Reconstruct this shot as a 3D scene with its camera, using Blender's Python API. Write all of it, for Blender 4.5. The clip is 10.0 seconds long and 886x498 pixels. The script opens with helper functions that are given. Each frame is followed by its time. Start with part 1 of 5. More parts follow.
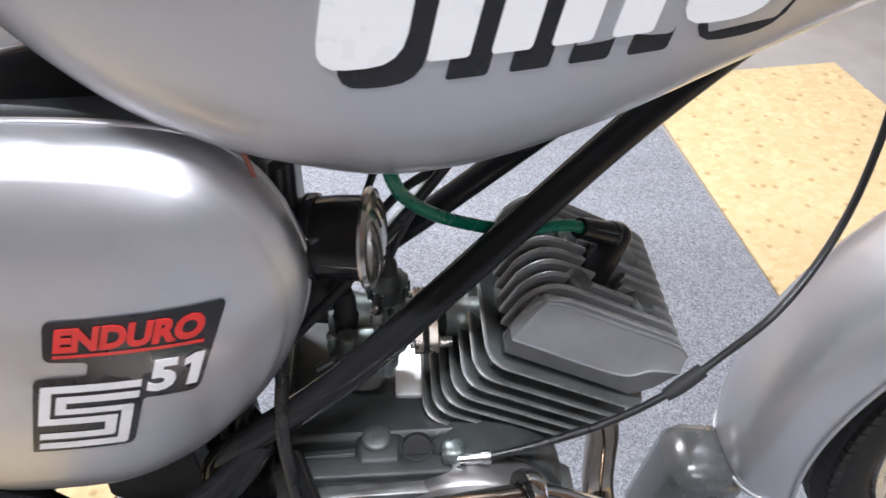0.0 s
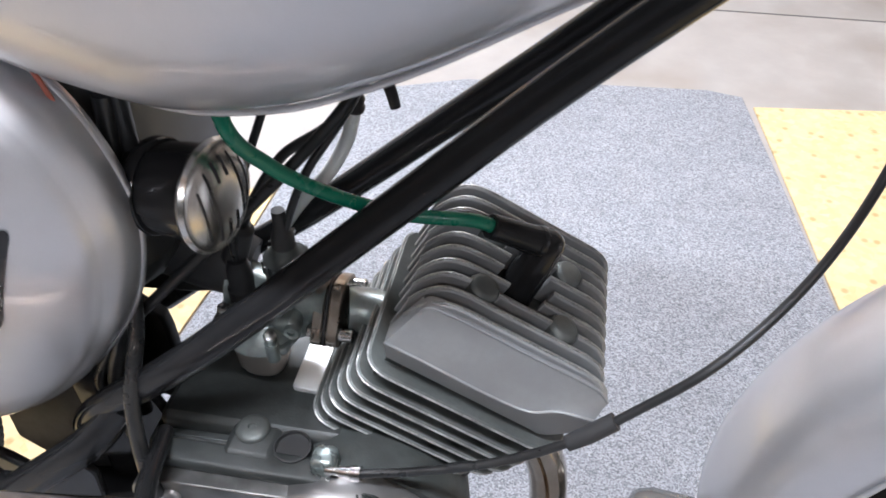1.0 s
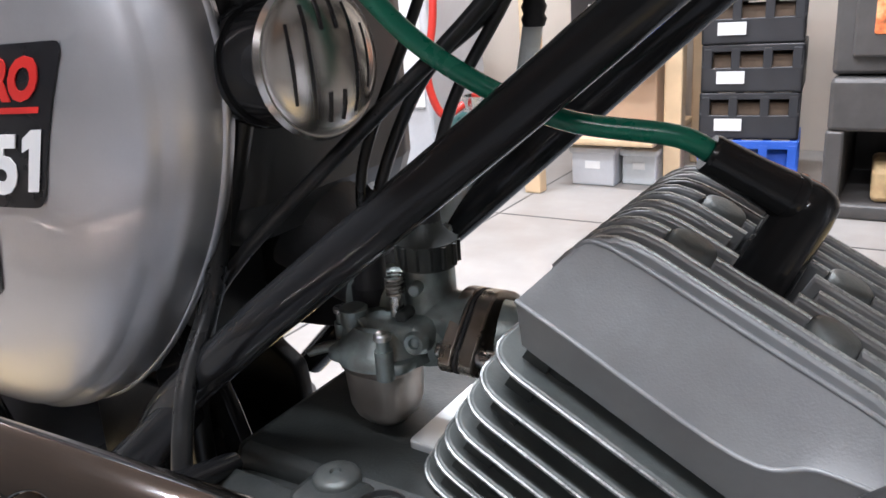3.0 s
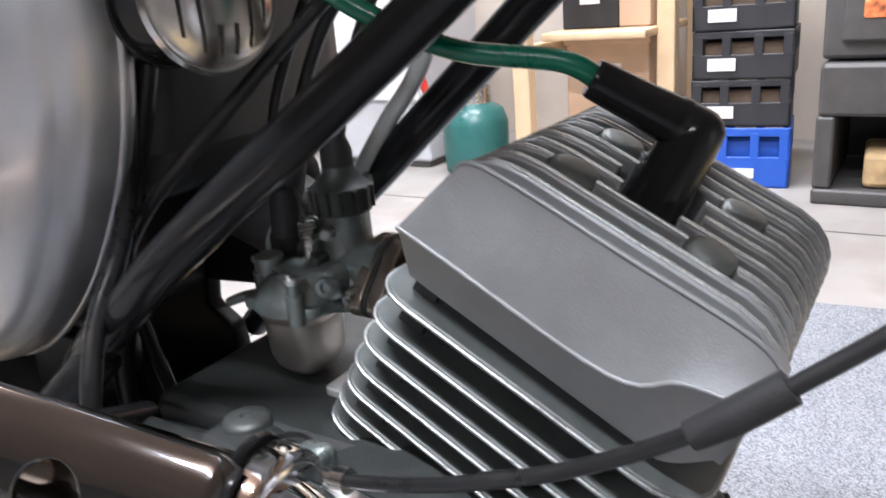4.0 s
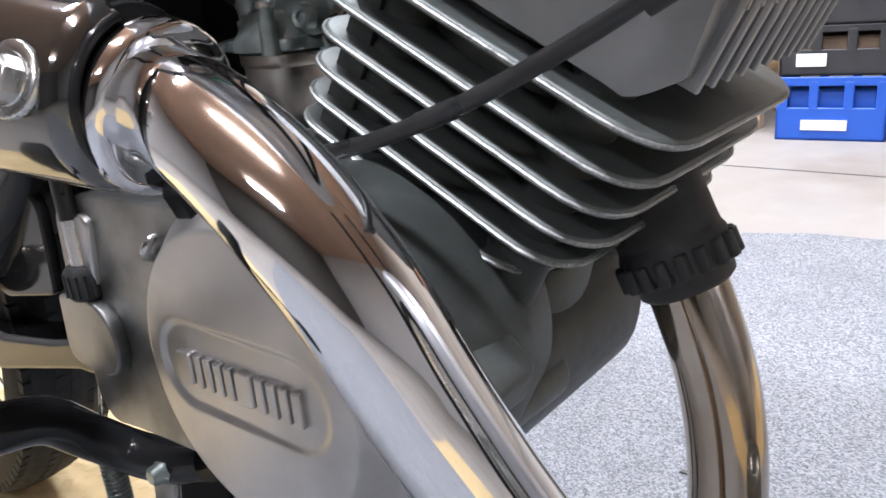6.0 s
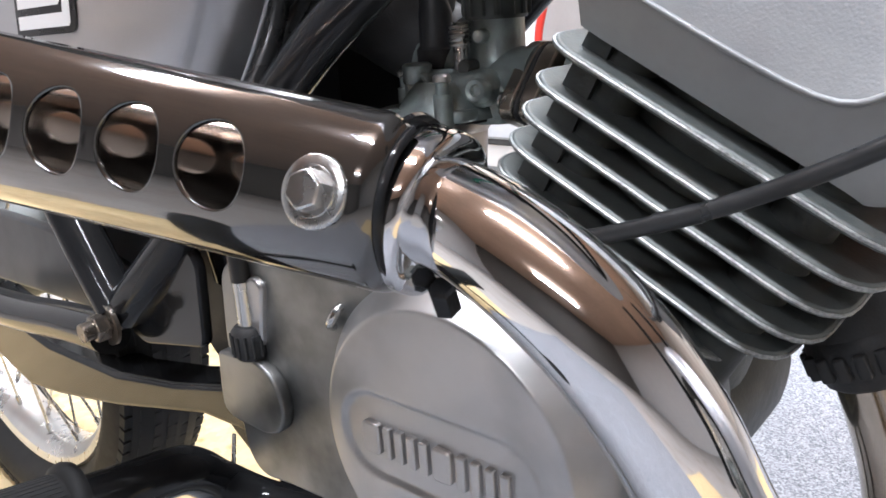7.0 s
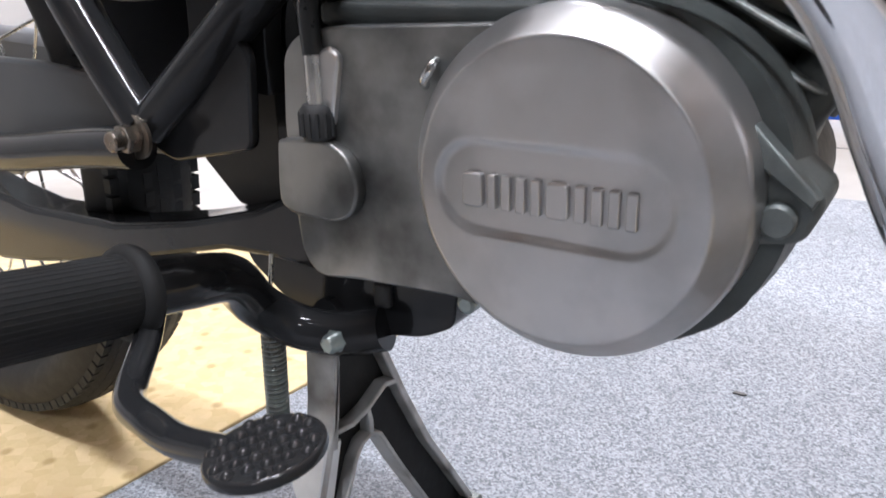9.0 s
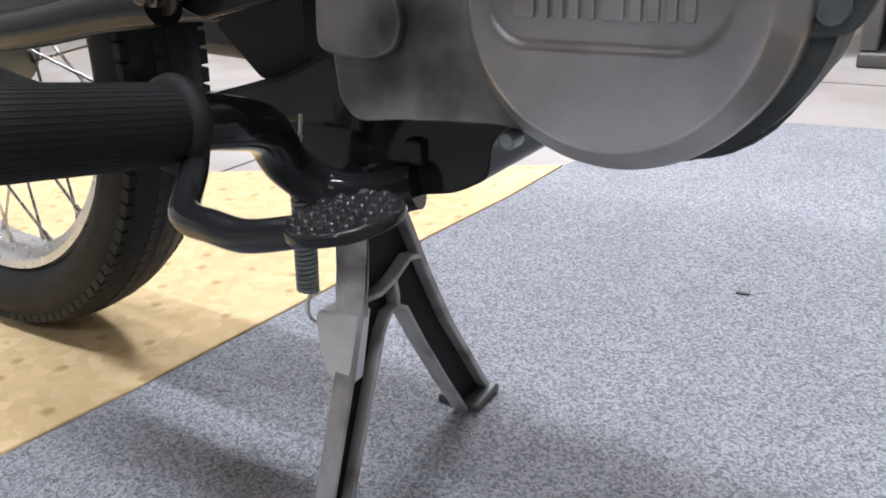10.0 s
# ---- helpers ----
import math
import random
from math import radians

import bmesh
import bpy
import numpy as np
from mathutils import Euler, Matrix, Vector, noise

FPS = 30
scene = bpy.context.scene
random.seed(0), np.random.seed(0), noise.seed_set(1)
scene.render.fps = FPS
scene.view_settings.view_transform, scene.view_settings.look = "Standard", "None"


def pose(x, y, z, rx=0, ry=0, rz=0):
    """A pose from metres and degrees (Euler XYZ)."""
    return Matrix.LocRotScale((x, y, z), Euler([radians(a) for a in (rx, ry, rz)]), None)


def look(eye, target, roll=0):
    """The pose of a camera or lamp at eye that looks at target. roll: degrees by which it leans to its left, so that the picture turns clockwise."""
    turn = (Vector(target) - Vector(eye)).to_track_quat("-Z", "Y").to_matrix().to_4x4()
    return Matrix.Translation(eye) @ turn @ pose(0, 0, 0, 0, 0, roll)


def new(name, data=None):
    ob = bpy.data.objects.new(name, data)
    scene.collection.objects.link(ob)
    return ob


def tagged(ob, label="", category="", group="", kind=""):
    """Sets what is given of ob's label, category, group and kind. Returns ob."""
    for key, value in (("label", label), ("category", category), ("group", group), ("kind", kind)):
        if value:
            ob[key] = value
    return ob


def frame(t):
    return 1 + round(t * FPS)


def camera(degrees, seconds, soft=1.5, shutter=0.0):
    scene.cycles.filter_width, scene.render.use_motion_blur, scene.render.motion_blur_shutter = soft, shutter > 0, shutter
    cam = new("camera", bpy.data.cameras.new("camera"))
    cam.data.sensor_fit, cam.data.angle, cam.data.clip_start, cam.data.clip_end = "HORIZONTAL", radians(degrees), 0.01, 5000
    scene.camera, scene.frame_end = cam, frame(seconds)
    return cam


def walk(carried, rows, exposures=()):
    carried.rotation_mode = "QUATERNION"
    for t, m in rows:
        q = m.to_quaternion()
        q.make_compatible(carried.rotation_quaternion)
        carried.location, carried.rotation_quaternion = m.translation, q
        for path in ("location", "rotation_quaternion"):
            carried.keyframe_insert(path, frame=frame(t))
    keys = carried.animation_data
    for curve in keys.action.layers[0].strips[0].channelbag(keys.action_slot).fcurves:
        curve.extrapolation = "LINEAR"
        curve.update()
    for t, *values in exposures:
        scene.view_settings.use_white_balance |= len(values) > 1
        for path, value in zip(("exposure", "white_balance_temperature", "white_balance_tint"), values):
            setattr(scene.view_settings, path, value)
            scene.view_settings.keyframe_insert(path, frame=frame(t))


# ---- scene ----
cam = camera(59.2, 10.0, soft=1.6, shutter=0.25)
PATH = [
    (0, (-0.0399, 0.1243, 0.8498), (0.0102, 0.8608, 0.1752), 0.42),
    (0.5, (0.0517, 0.1669, 0.8186), (-0.0219, 0.9007, 0.1433), -1.23),
    (1, (0.1065, 0.1735, 0.7928), (-0.0287, 0.9102, 0.1302), -0.31),
    (1.5, (0.1752, 0.2289, 0.7040), (-0.1759, 0.9432, 0.0987), -9.73),
    (2, (0.1504, 0.2240, 0.6031), (-0.3139, 1.0339, 0.2445), -9.07),
    (2.5, (0.1363, 0.2238, 0.5829), (-0.3637, 1.0273, 0.2597), -4.58),
    (3.8, (0.1640, 0.2317, 0.5684), (-0.3658, 1.0229, 0.2627), -4.58),
    (4, (0.1765, 0.2402, 0.5547), (-0.3474, 1.0311, 0.2385), -4.87),
    (4.5, (0.1954, 0.2655, 0.5158), (-0.3210, 1.0550, 0.1842), -5.30),
    (5, (0.2119, 0.2649, 0.4684), (-0.3235, 1.0332, 0.1176), -3.21),
    (5.2, (0.2125, 0.2643, 0.4531), (-0.3500, 1.0164, 0.1097), -3.93),
    (6.3, (0.2000, 0.2437, 0.4414), (-0.4217, 0.9626, 0.1302), -4.80),
    (6.5, (0.1860, 0.2339, 0.4552), (-0.4455, 0.9477, 0.1523), -4.61),
    (7, (0.1594, 0.2175, 0.4697), (-0.4688, 0.9355, 0.1698), -3.89),
    (7.5, (0.1527, 0.2030, 0.4531), (-0.4684, 0.9302, 0.1606), -3.19),
    (8, (0.1407, 0.1939, 0.4557), (-0.4627, 0.9334, 0.1575), -2.60),
    (8.5, (0.1227, 0.1703, 0.4342), (-0.4383, 0.9359, 0.1195), -2.19),
    (9, (0.1140, 0.1559, 0.3955), (-0.4177, 0.9302, 0.0524), -1.70),
    (9.5, (0.1024, 0.1398, 0.3615), (-0.4007, 0.9277, 0.0065), -2.34),
    (10, (0.1016, 0.1207, 0.3444), (-0.3986, 0.8966, -0.0399), -2.10),
]
walk(cam, [(t, look(eye, target, roll)) for t, eye, target, roll in PATH],
     exposures=[(0.0, -0.14), (1.0, 0.13), (1.5, -0.2), (2.0, -0.48), (2.5, -0.18), (4.0, 0.10), (4.5, 0.32), (5.0, 0.27), (6.5, 0.15), (7.5, 0.55), (8.5, 0.45), (9.0, 0.24), (9.5, 0.12), (10.0, -0.10)])

# ---- light ----
scene.view_settings.exposure = 0.0
world = bpy.data.worlds.new("world")
scene.world = world
world.use_nodes = True
world.node_tree.nodes["Background"].inputs[0].default_value = (0.9, 0.95, 1.0, 1)
world.node_tree.nodes["Background"].inputs[1].default_value = 0.05


def ceiling_lamp(x, y, length, width, watts, turn=0.0):
    """A long ceiling fixture: housing, glowing diffuser, the light that it gives and an added upward one."""
    bm = bmesh.new()
    add_box(bm, (0, 0, 0.028), (length + 0.06, width * 0.6, 0.03), 0.006)
    lamp = new("ceiling_lamp")
    lamp.matrix_basis = pose(x, y, 2.24, 0, 0, turn)
    tagged(lamp, "white strip lamp glowing on rods under the wooden ceiling", "lamp", "ceiling lamps")
    part("housing", bm, M["white_paint"], lamp)
    bm = bmesh.new()
    add_box(bm, (0, 0, 0.004), (length, width, 0.012), 0.004)
    part("diffuser", bm, M["lamp_glow"], lamp)
    light = bpy.data.lights.new("strip_light", "AREA")
    light.shape, light.size, light.size_y, light.energy = "RECTANGLE", length, width, watts
    light.color = (0.91, 0.98, 1.12)
    ob = new("strip_light", light)
    ob.matrix_basis = pose(x, y, 2.23, 0, 0, turn)
    # upward light added so that the ceiling looks bright in reflections
    above = bpy.data.lights.new("strip_light", "AREA")
    above.shape, above.size, above.size_y, above.energy, above.color = "RECTANGLE", length, width, watts * 0.45, light.color
    ob = new("strip_light", above)
    ob.matrix_basis = pose(x, y, 2.29, 180, 0, turn)
    for end in (-0.4, 0.4):
        part("hanger_rod", rod_bm((end * length, 0, 0.04), (end * length, 0, 0.165), 0.004), M["white_paint"], lamp)
    return lamp


# ---- mesh helpers ----
def crease(bm, limit):
    """Smooth shading, but crisp where faces bend sharply or a large flat face meets its narrow bevel."""
    area = {f: f.calc_area() for f in bm.faces}
    for f in bm.faces:
        f.smooth = True
    for e in bm.edges:
        if len(e.link_faces) != 2:
            continue
        bend = e.calc_face_angle(0.0)
        a, b = (area[f] for f in e.link_faces)
        uneven = max(a, b) > 6 * min(a, b)
        e.smooth = not (bend > limit or (uneven and bend > 0.12))


def mesh_object(name, bm, material, smooth=50.0):
    data = bpy.data.meshes.new(name)
    bmesh.ops.recalc_face_normals(bm, faces=bm.faces[:])
    if smooth:
        crease(bm, radians(smooth))
    bm.to_mesh(data)
    bm.free()
    data.materials.append(material)
    return new(name, data)


def part(name, bm, material, parent, label="", smooth=50.0):
    ob = mesh_object(name, bm, material, smooth)
    ob.parent = parent
    if label:
        ob["label"] = label
    return ob


def thing(name, bm, material, label, category, group="", kind="", smooth=50.0):
    return tagged(mesh_object(name, bm, material, smooth), label, category, group, kind)


def empty(name, label, category, at=(0, 0, 0), group="", kind=""):
    ob = new(name)
    ob.location = at
    ob.empty_display_size = 0.05
    return tagged(ob, label, category, group, kind)


def add_box(bm, centre, size, bevel=0.0, turn=None, segments=2):
    m = Matrix.Translation(centre) @ (turn.to_4x4() if turn else Matrix()) @ Matrix.Diagonal((*size, 1))
    made = bmesh.ops.create_cube(bm, size=1.0, matrix=m)["verts"]
    if bevel:
        edges = list({e for v in made for e in v.link_edges})
        bmesh.ops.bevel(bm, geom=edges, offset=bevel, segments=segments, profile=0.5, affect="EDGES", clamp_overlap=True)
    return bm


def box_bm(centre, size, bevel=0.0, turn=None):
    return add_box(bmesh.new(), centre, size, bevel, turn)


def spin_frame(axis):
    axis = Vector(axis).normalized()
    side = axis.cross(Vector((0, 0, 1)) if abs(axis.z) < 0.9 else Vector((0, 1, 0))).normalized()
    return axis, side, axis.cross(side).normalized()


def add_lathe(bm, base, axis, profile, seg=32, close=True):
    """A turned body: profile rows of (distance along the axis, radius)."""
    axis, side, other = spin_frame(axis)
    base = Vector(base)
    rings = []
    for along, radius in profile:
        c = base + axis * along
        rings.append([bm.verts.new(c + (side * math.cos(a) + other * math.sin(a)) * max(radius, 1e-5)) for a in (2 * math.pi * k / seg for k in range(seg))])
    for a, b in zip(rings, rings[1:]):
        for k in range(seg):
            bm.faces.new((a[k], a[(k + 1) % seg], b[(k + 1) % seg], b[k]))
    if close:
        bm.faces.new(rings[0][::-1])
        bm.faces.new(rings[-1])
    return bm


def lathe_bm(base, axis, profile, seg=32, close=True):
    return add_lathe(bmesh.new(), base, axis, profile, seg, close)


def rod_bm(a, b, r, bevel=0.0, seg=20):
    return add_rod(bmesh.new(), a, b, r, bevel, seg)


def add_rod(bm, a, b, r, bevel=0.0, seg=20):
    a, b = Vector(a), Vector(b)
    n = (b - a).length
    rows = [(0, r), (n, r)] if not bevel else [(0, r - bevel), (bevel * 0.3, r - bevel * 0.3), (bevel, r), (n - bevel, r), (n - bevel * 0.3, r - bevel * 0.3), (n, r - bevel)]
    return add_lathe(bm, a, b - a, rows, seg)


def spline(points, steps=8, closed=False):
    """Points of a smooth curve through the given ones."""
    p = [Vector(q) for q in points]
    n = len(p)
    out = []
    for i in range(n if closed else n - 1):
        if closed:
            a, b, c, d = p[i - 1], p[i], p[(i + 1) % n], p[(i + 2) % n]
        else:
            a, b, c, d = p[max(i - 1, 0)], p[i], p[i + 1], p[min(i + 2, n - 1)]
        for k in range(steps):
            t = k / steps
            out.append(0.5 * (2 * b + (c - a) * t + (2 * a - 5 * b + 4 * c - d) * t * t + (3 * b - a - 3 * c + d) * t ** 3))
    if not closed:
        out.append(p[-1])
    return out


def add_tube(bm, points, radius, steps=8, seg=16, caps=True, squash=1.0, smooth=True):
    """A swept tube; radius is a number or one per point."""
    path = spline(points, steps) if smooth else [Vector(q) for q in points]
    n = len(path)
    if isinstance(radius, (int, float)):
        radii = [radius] * n
    else:
        spots = np.linspace(0, 1, len(radius))
        radii = [float(r) for r in np.interp(np.linspace(0, 1, n), spots, radius)]
    rings, side = [], None
    for i, c in enumerate(path):
        way = (path[min(i + 1, n - 1)] - path[max(i - 1, 0)]).normalized()
        if side is None:
            _, side, other = spin_frame(way)
        side = (side - way * side.dot(way)).normalized()
        other = way.cross(side)
        rings.append([bm.verts.new(c + radii[i] * (side * math.cos(t) + other * math.sin(t) * squash)) for t in (2 * math.pi * k / seg for k in range(seg))])
    for a, b in zip(rings, rings[1:]):
        for k in range(seg):
            bm.faces.new((a[k], a[(k + 1) % seg], b[(k + 1) % seg], b[k]))
    if caps:
        bm.faces.new(rings[0][::-1])
        bm.faces.new(rings[-1])
    return bm


def tube_bm(points, radius, steps=8, seg=16, caps=True, squash=1.0, smooth=True):
    return add_tube(bmesh.new(), points, radius, steps, seg, caps, squash, smooth)


def add_slab(bm, outline, place, thick, bevel=0.0, segments=2):
    """A plate: outline of 2D points, place(a, b, depth) gives the world point, depth from 0 to thick."""
    front = [bm.verts.new(place(a, b, 0.0)) for a, b in outline]
    back = [bm.verts.new(place(a, b, thick)) for a, b in outline]
    n = len(outline)
    faces = [bm.faces.new(front), bm.faces.new(back[::-1])]
    for k in range(n):
        faces.append(bm.faces.new((front[k], back[k], back[(k + 1) % n], front[(k + 1) % n])))
    bmesh.ops.recalc_face_normals(bm, faces=faces)
    if bevel:
        rim = [e for f in faces[:2] for e in f.edges]
        bmesh.ops.bevel(bm, geom=rim, offset=bevel, segments=segments, profile=0.5, affect="EDGES", clamp_overlap=True)
    return bm


def slab_bm(outline, place, thick, bevel=0.0, segments=2):
    return add_slab(bmesh.new(), outline, place, thick, bevel, segments)


def rounded(points, radius, steps=4):
    """A polygon with its corners rounded; radius is a number or one per corner."""
    p = [Vector(q).to_2d() for q in points]
    out = []
    for i, c in enumerate(p):
        r = radius if isinstance(radius, (int, float)) else radius[i]
        a, b = (p[i - 1] - c), (p[(i + 1) % len(p)] - c)
        r = min(r, a.length * 0.49, b.length * 0.49)
        if r <= 0:
            out.append(tuple(c))
            continue
        s, e = c + a.normalized() * r, c + b.normalized() * r
        for k in range(steps + 1):
            t = k / steps
            out.append(tuple(s * (1 - t) ** 2 + 2 * c * t * (1 - t) + e * t * t))
    return out


def circle2(cx, cy, r, n=24, squash=1.0):
    return [(cx + r * math.cos(2 * math.pi * k / n), cy + r * squash * math.sin(2 * math.pi * k / n)) for k in range(n)]


def helix(a, b, radius, turns, per=12):
    a, b = Vector(a), Vector(b)
    axis, side, other = spin_frame(b - a)
    n = int(turns * per)
    return [a + (b - a) * (k / n) + radius * (side * math.cos(2 * math.pi * k / per) + other * math.sin(2 * math.pi * k / per)) for k in range(n + 1)]


def letters_bm(text, size, place, depth=0.0004, bold=0.0, shear=0.0):
    """Built-in lettering laid on a surface: place(a, b, depth) gives the world point."""
    data = bpy.data.curves.new("lettering", "FONT")
    data.body, data.size, data.offset, data.shear, data.resolution_u = text, size, bold, shear, 3
    ob = bpy.data.objects.new("lettering", data)
    scene.collection.objects.link(ob)
    flat = ob.to_mesh()
    bm = bmesh.new()
    bm.from_mesh(flat)
    ob.to_mesh_clear()
    bpy.data.objects.remove(ob)
    bpy.data.curves.remove(data)
    made = bmesh.ops.extrude_face_region(bm, geom=bm.faces[:])["geom"]
    for v in made:
        if isinstance(v, bmesh.types.BMVert):
            v.co.z = depth
    for v in bm.verts:
        v.co = Vector(place(v.co.x, v.co.y, -v.co.z))
    return bm


# ---- materials ----
M = {}


def material(name, colour, rough=0.5, metal=0.0, vary=0.08, grain=60.0, bump=0.1, bump_size=200.0, coat=0.0, rough_vary=0.12, stain=None, stain_size=6.0, stain_cut=(0.5, 0.7), spec=0.5, alpha_glass=0.0):
    """A surface with variation at two scales, fine relief and, where given, stains of another colour."""
    mat = bpy.data.materials.new(name)
    mat.use_nodes = True
    nt = mat.node_tree
    n, l = nt.nodes, nt.links
    p = n["Principled BSDF"]
    p.inputs["Metallic"].default_value = metal
    p.inputs["Coat Weight"].default_value = coat
    p.inputs["Coat Roughness"].default_value = 0.04
    p.inputs["Specular IOR Level"].default_value = spec
    p.inputs["Transmission Weight"].default_value = alpha_glass
    co = n.new("ShaderNodeTexCoord")
    fine = n.new("ShaderNodeTexNoise")
    fine.inputs["Scale"].default_value, fine.inputs["Detail"].default_value = grain, 4
    broad = n.new("ShaderNodeTexNoise")
    broad.inputs["Scale"].default_value, broad.inputs["Detail"].default_value = grain / 9, 3
    l.new(co.outputs["Object"], fine.inputs["Vector"])
    l.new(co.outputs["Object"], broad.inputs["Vector"])
    both = n.new("ShaderNodeMath")
    both.operation = "ADD"
    l.new(fine.outputs["Fac"], both.inputs[0])
    l.new(broad.outputs["Fac"], both.inputs[1])
    ramp = n.new("ShaderNodeMapRange")
    ramp.inputs["From Min"].default_value, ramp.inputs["From Max"].default_value = 0.6, 1.4
    ramp.inputs["To Min"].default_value, ramp.inputs["To Max"].default_value = 1 - vary, 1 + vary
    l.new(both.outputs[0], ramp.inputs["Value"])
    hue = n.new("ShaderNodeHueSaturation")
    hue.inputs["Color"].default_value = (*colour, 1)
    l.new(ramp.outputs[0], hue.inputs["Value"])
    out = hue.outputs["Color"]
    if stain:
        spot = n.new("ShaderNodeTexNoise")
        spot.inputs["Scale"].default_value, spot.inputs["Detail"].default_value = stain_size, 6
        l.new(co.outputs["Object"], spot.inputs["Vector"])
        cut = n.new("ShaderNodeMapRange")
        cut.inputs["From Min"].default_value, cut.inputs["From Max"].default_value = stain_cut
        l.new(spot.outputs["Fac"], cut.inputs["Value"])
        mix = n.new("ShaderNodeMix")
        mix.data_type = "RGBA"
        l.new(cut.outputs[0], mix.inputs[0])
        l.new(out, mix.inputs[6])
        mix.inputs[7].default_value = (*stain, 1)
        out = mix.outputs[2]
    l.new(out, p.inputs["Base Color"])
    rr = n.new("ShaderNodeMapRange")
    rr.inputs["From Min"].default_value, rr.inputs["From Max"].default_value = 0.6, 1.4
    rr.inputs["To Min"].default_value, rr.inputs["To Max"].default_value = max(rough - rough_vary, 0.02), min(rough + rough_vary, 1)
    l.new(both.outputs[0], rr.inputs["Value"])
    l.new(rr.outputs[0], p.inputs["Roughness"])
    if bump:
        relief = n.new("ShaderNodeTexNoise")
        relief.inputs["Scale"].default_value, relief.inputs["Detail"].default_value = bump_size, 3
        l.new(co.outputs["Object"], relief.inputs["Vector"])
        b = n.new("ShaderNodeBump")
        b.inputs["Strength"].default_value, b.inputs["Distance"].default_value = bump, 0.0006
        l.new(relief.outputs["Fac"], b.inputs["Height"])
        l.new(b.outputs[0], p.inputs["Normal"])
    M[name] = mat
    return mat


def glow(name, colour, strength):
    mat = bpy.data.materials.new(name)
    mat.use_nodes = True
    p = mat.node_tree.nodes["Principled BSDF"]
    p.inputs["Base Color"].default_value = (*colour, 1)
    p.inputs["Emission Color"].default_value = (*colour, 1)
    p.inputs["Emission Strength"].default_value = strength
    M[name] = mat


material("silver_paint", (0.55, 0.555, 0.575), 0.42, 0.8, vary=0.03, grain=900, bump=0.03, bump_size=1500, coat=0.8, rough_vary=0.04)
material("cast_aluminium", (0.125, 0.136, 0.13), 0.5, 0.5, vary=0.16, grain=260, bump=0.35, bump_size=900, stain=(0.085, 0.09, 0.085), stain_size=45, stain_cut=(0.5, 0.75))
material("head_paint", (0.275, 0.28, 0.282), 0.48, 0.4, vary=0.10, grain=220, bump=0.16, bump_size=1100, stain=(0.24, 0.24, 0.245), stain_size=30, stain_cut=(0.5, 0.8))
material("fin_edge", (0.34, 0.35, 0.34), 0.42, 0.75, vary=0.6, grain=900, bump=0.4, bump_size=700)
material("cover_aluminium", (0.50, 0.492, 0.485), 0.35, 0.9, vary=0.09, grain=55, bump=0.02, bump_size=1400, rough_vary=0.11, stain=(0.29, 0.285, 0.275), stain_size=19, stain_cut=(0.44, 0.76))
material("case_aluminium", (0.28, 0.28, 0.272), 0.36, 0.88, vary=0.14, grain=70, bump=0.06, bump_size=700, rough_vary=0.14, stain=(0.09, 0.09, 0.086), stain_size=24, stain_cut=(0.42, 0.70))
material("airbox_grey", (0.048, 0.051, 0.054), 0.38, 0.0, vary=0.15, grain=40, bump=0.06, bump_size=300)
material("bowl_zinc", (0.50, 0.46, 0.42), 0.3, 0.85, vary=0.12, grain=60, bump=0.05, stain=(0.33, 0.28, 0.23), stain_size=30)
material("zinc_alloy", (0.27, 0.315, 0.305), 0.34, 0.65, vary=0.3, grain=150, bump=0.35, bump_size=500, stain=(0.22, 0.23, 0.22), stain_size=60, stain_cut=(0.5, 0.7))
material("brown_steel", (0.33, 0.30, 0.26), 0.28, 0.9, vary=0.2, grain=80, bump=0.1, stain=(0.16, 0.12, 0.09), stain_size=30)
material("chrome", (0.80, 0.80, 0.81), 0.05, 1.0, vary=0.01, grain=60, bump=0.0, rough_vary=0.02)
material("header_chrome", (0.5, 0.45, 0.39), 0.11, 1.0, vary=0.12, grain=40, bump=0.02, rough_vary=0.05, stain=(0.25, 0.19, 0.13), stain_size=18, stain_cut=(0.4, 0.75))
material("bare_aluminium", (0.78, 0.80, 0.80), 0.42, 0.55, vary=0.08, grain=120, bump=0.1, bump_size=500)
material("steel", (0.62, 0.62, 0.61), 0.25, 1.0, vary=0.08, grain=150, bump=0.08)
# case top metal, darkened further for shade from heat shield and mudguard
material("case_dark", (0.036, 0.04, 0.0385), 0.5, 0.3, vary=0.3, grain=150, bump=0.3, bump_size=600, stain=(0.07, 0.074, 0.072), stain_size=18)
material("grey_plastic", (0.12, 0.12, 0.125), 0.45, 0.0, vary=0.12, grain=40, bump=0.08)
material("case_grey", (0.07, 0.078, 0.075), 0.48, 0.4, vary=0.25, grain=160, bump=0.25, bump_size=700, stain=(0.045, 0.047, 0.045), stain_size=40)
material("horn_chrome", (0.62, 0.60, 0.57), 0.24, 1.0, vary=0.03, grain=40, bump=0.015, rough_vary=0.03)
material("black_gloss", (0.016, 0.0162, 0.017), 0.11, 0.0, vary=0.1, grain=90, bump=0.02, coat=0.02, rough_vary=0.05, spec=0.22)
material("black_enamel", (0.014, 0.013, 0.012), 0.10, 0.0, vary=0.1, grain=90, bump=0.015, coat=1.0, rough_vary=0.03, spec=0.9)
material("inner_chrome", (0.78, 0.68, 0.60), 0.12, 1.0, vary=0.05, grain=40, bump=0.02)
material("rubber_and_recess_black", (0.015, 0.015, 0.015), 0.6, 0.0, vary=0.2, grain=150, bump=0.15, bump_size=700, spec=0.2)
material("black_plastic", (0.022, 0.022, 0.023), 0.45, 0.0, vary=0.2, grain=200, bump=0.15, bump_size=800, spec=0.25)
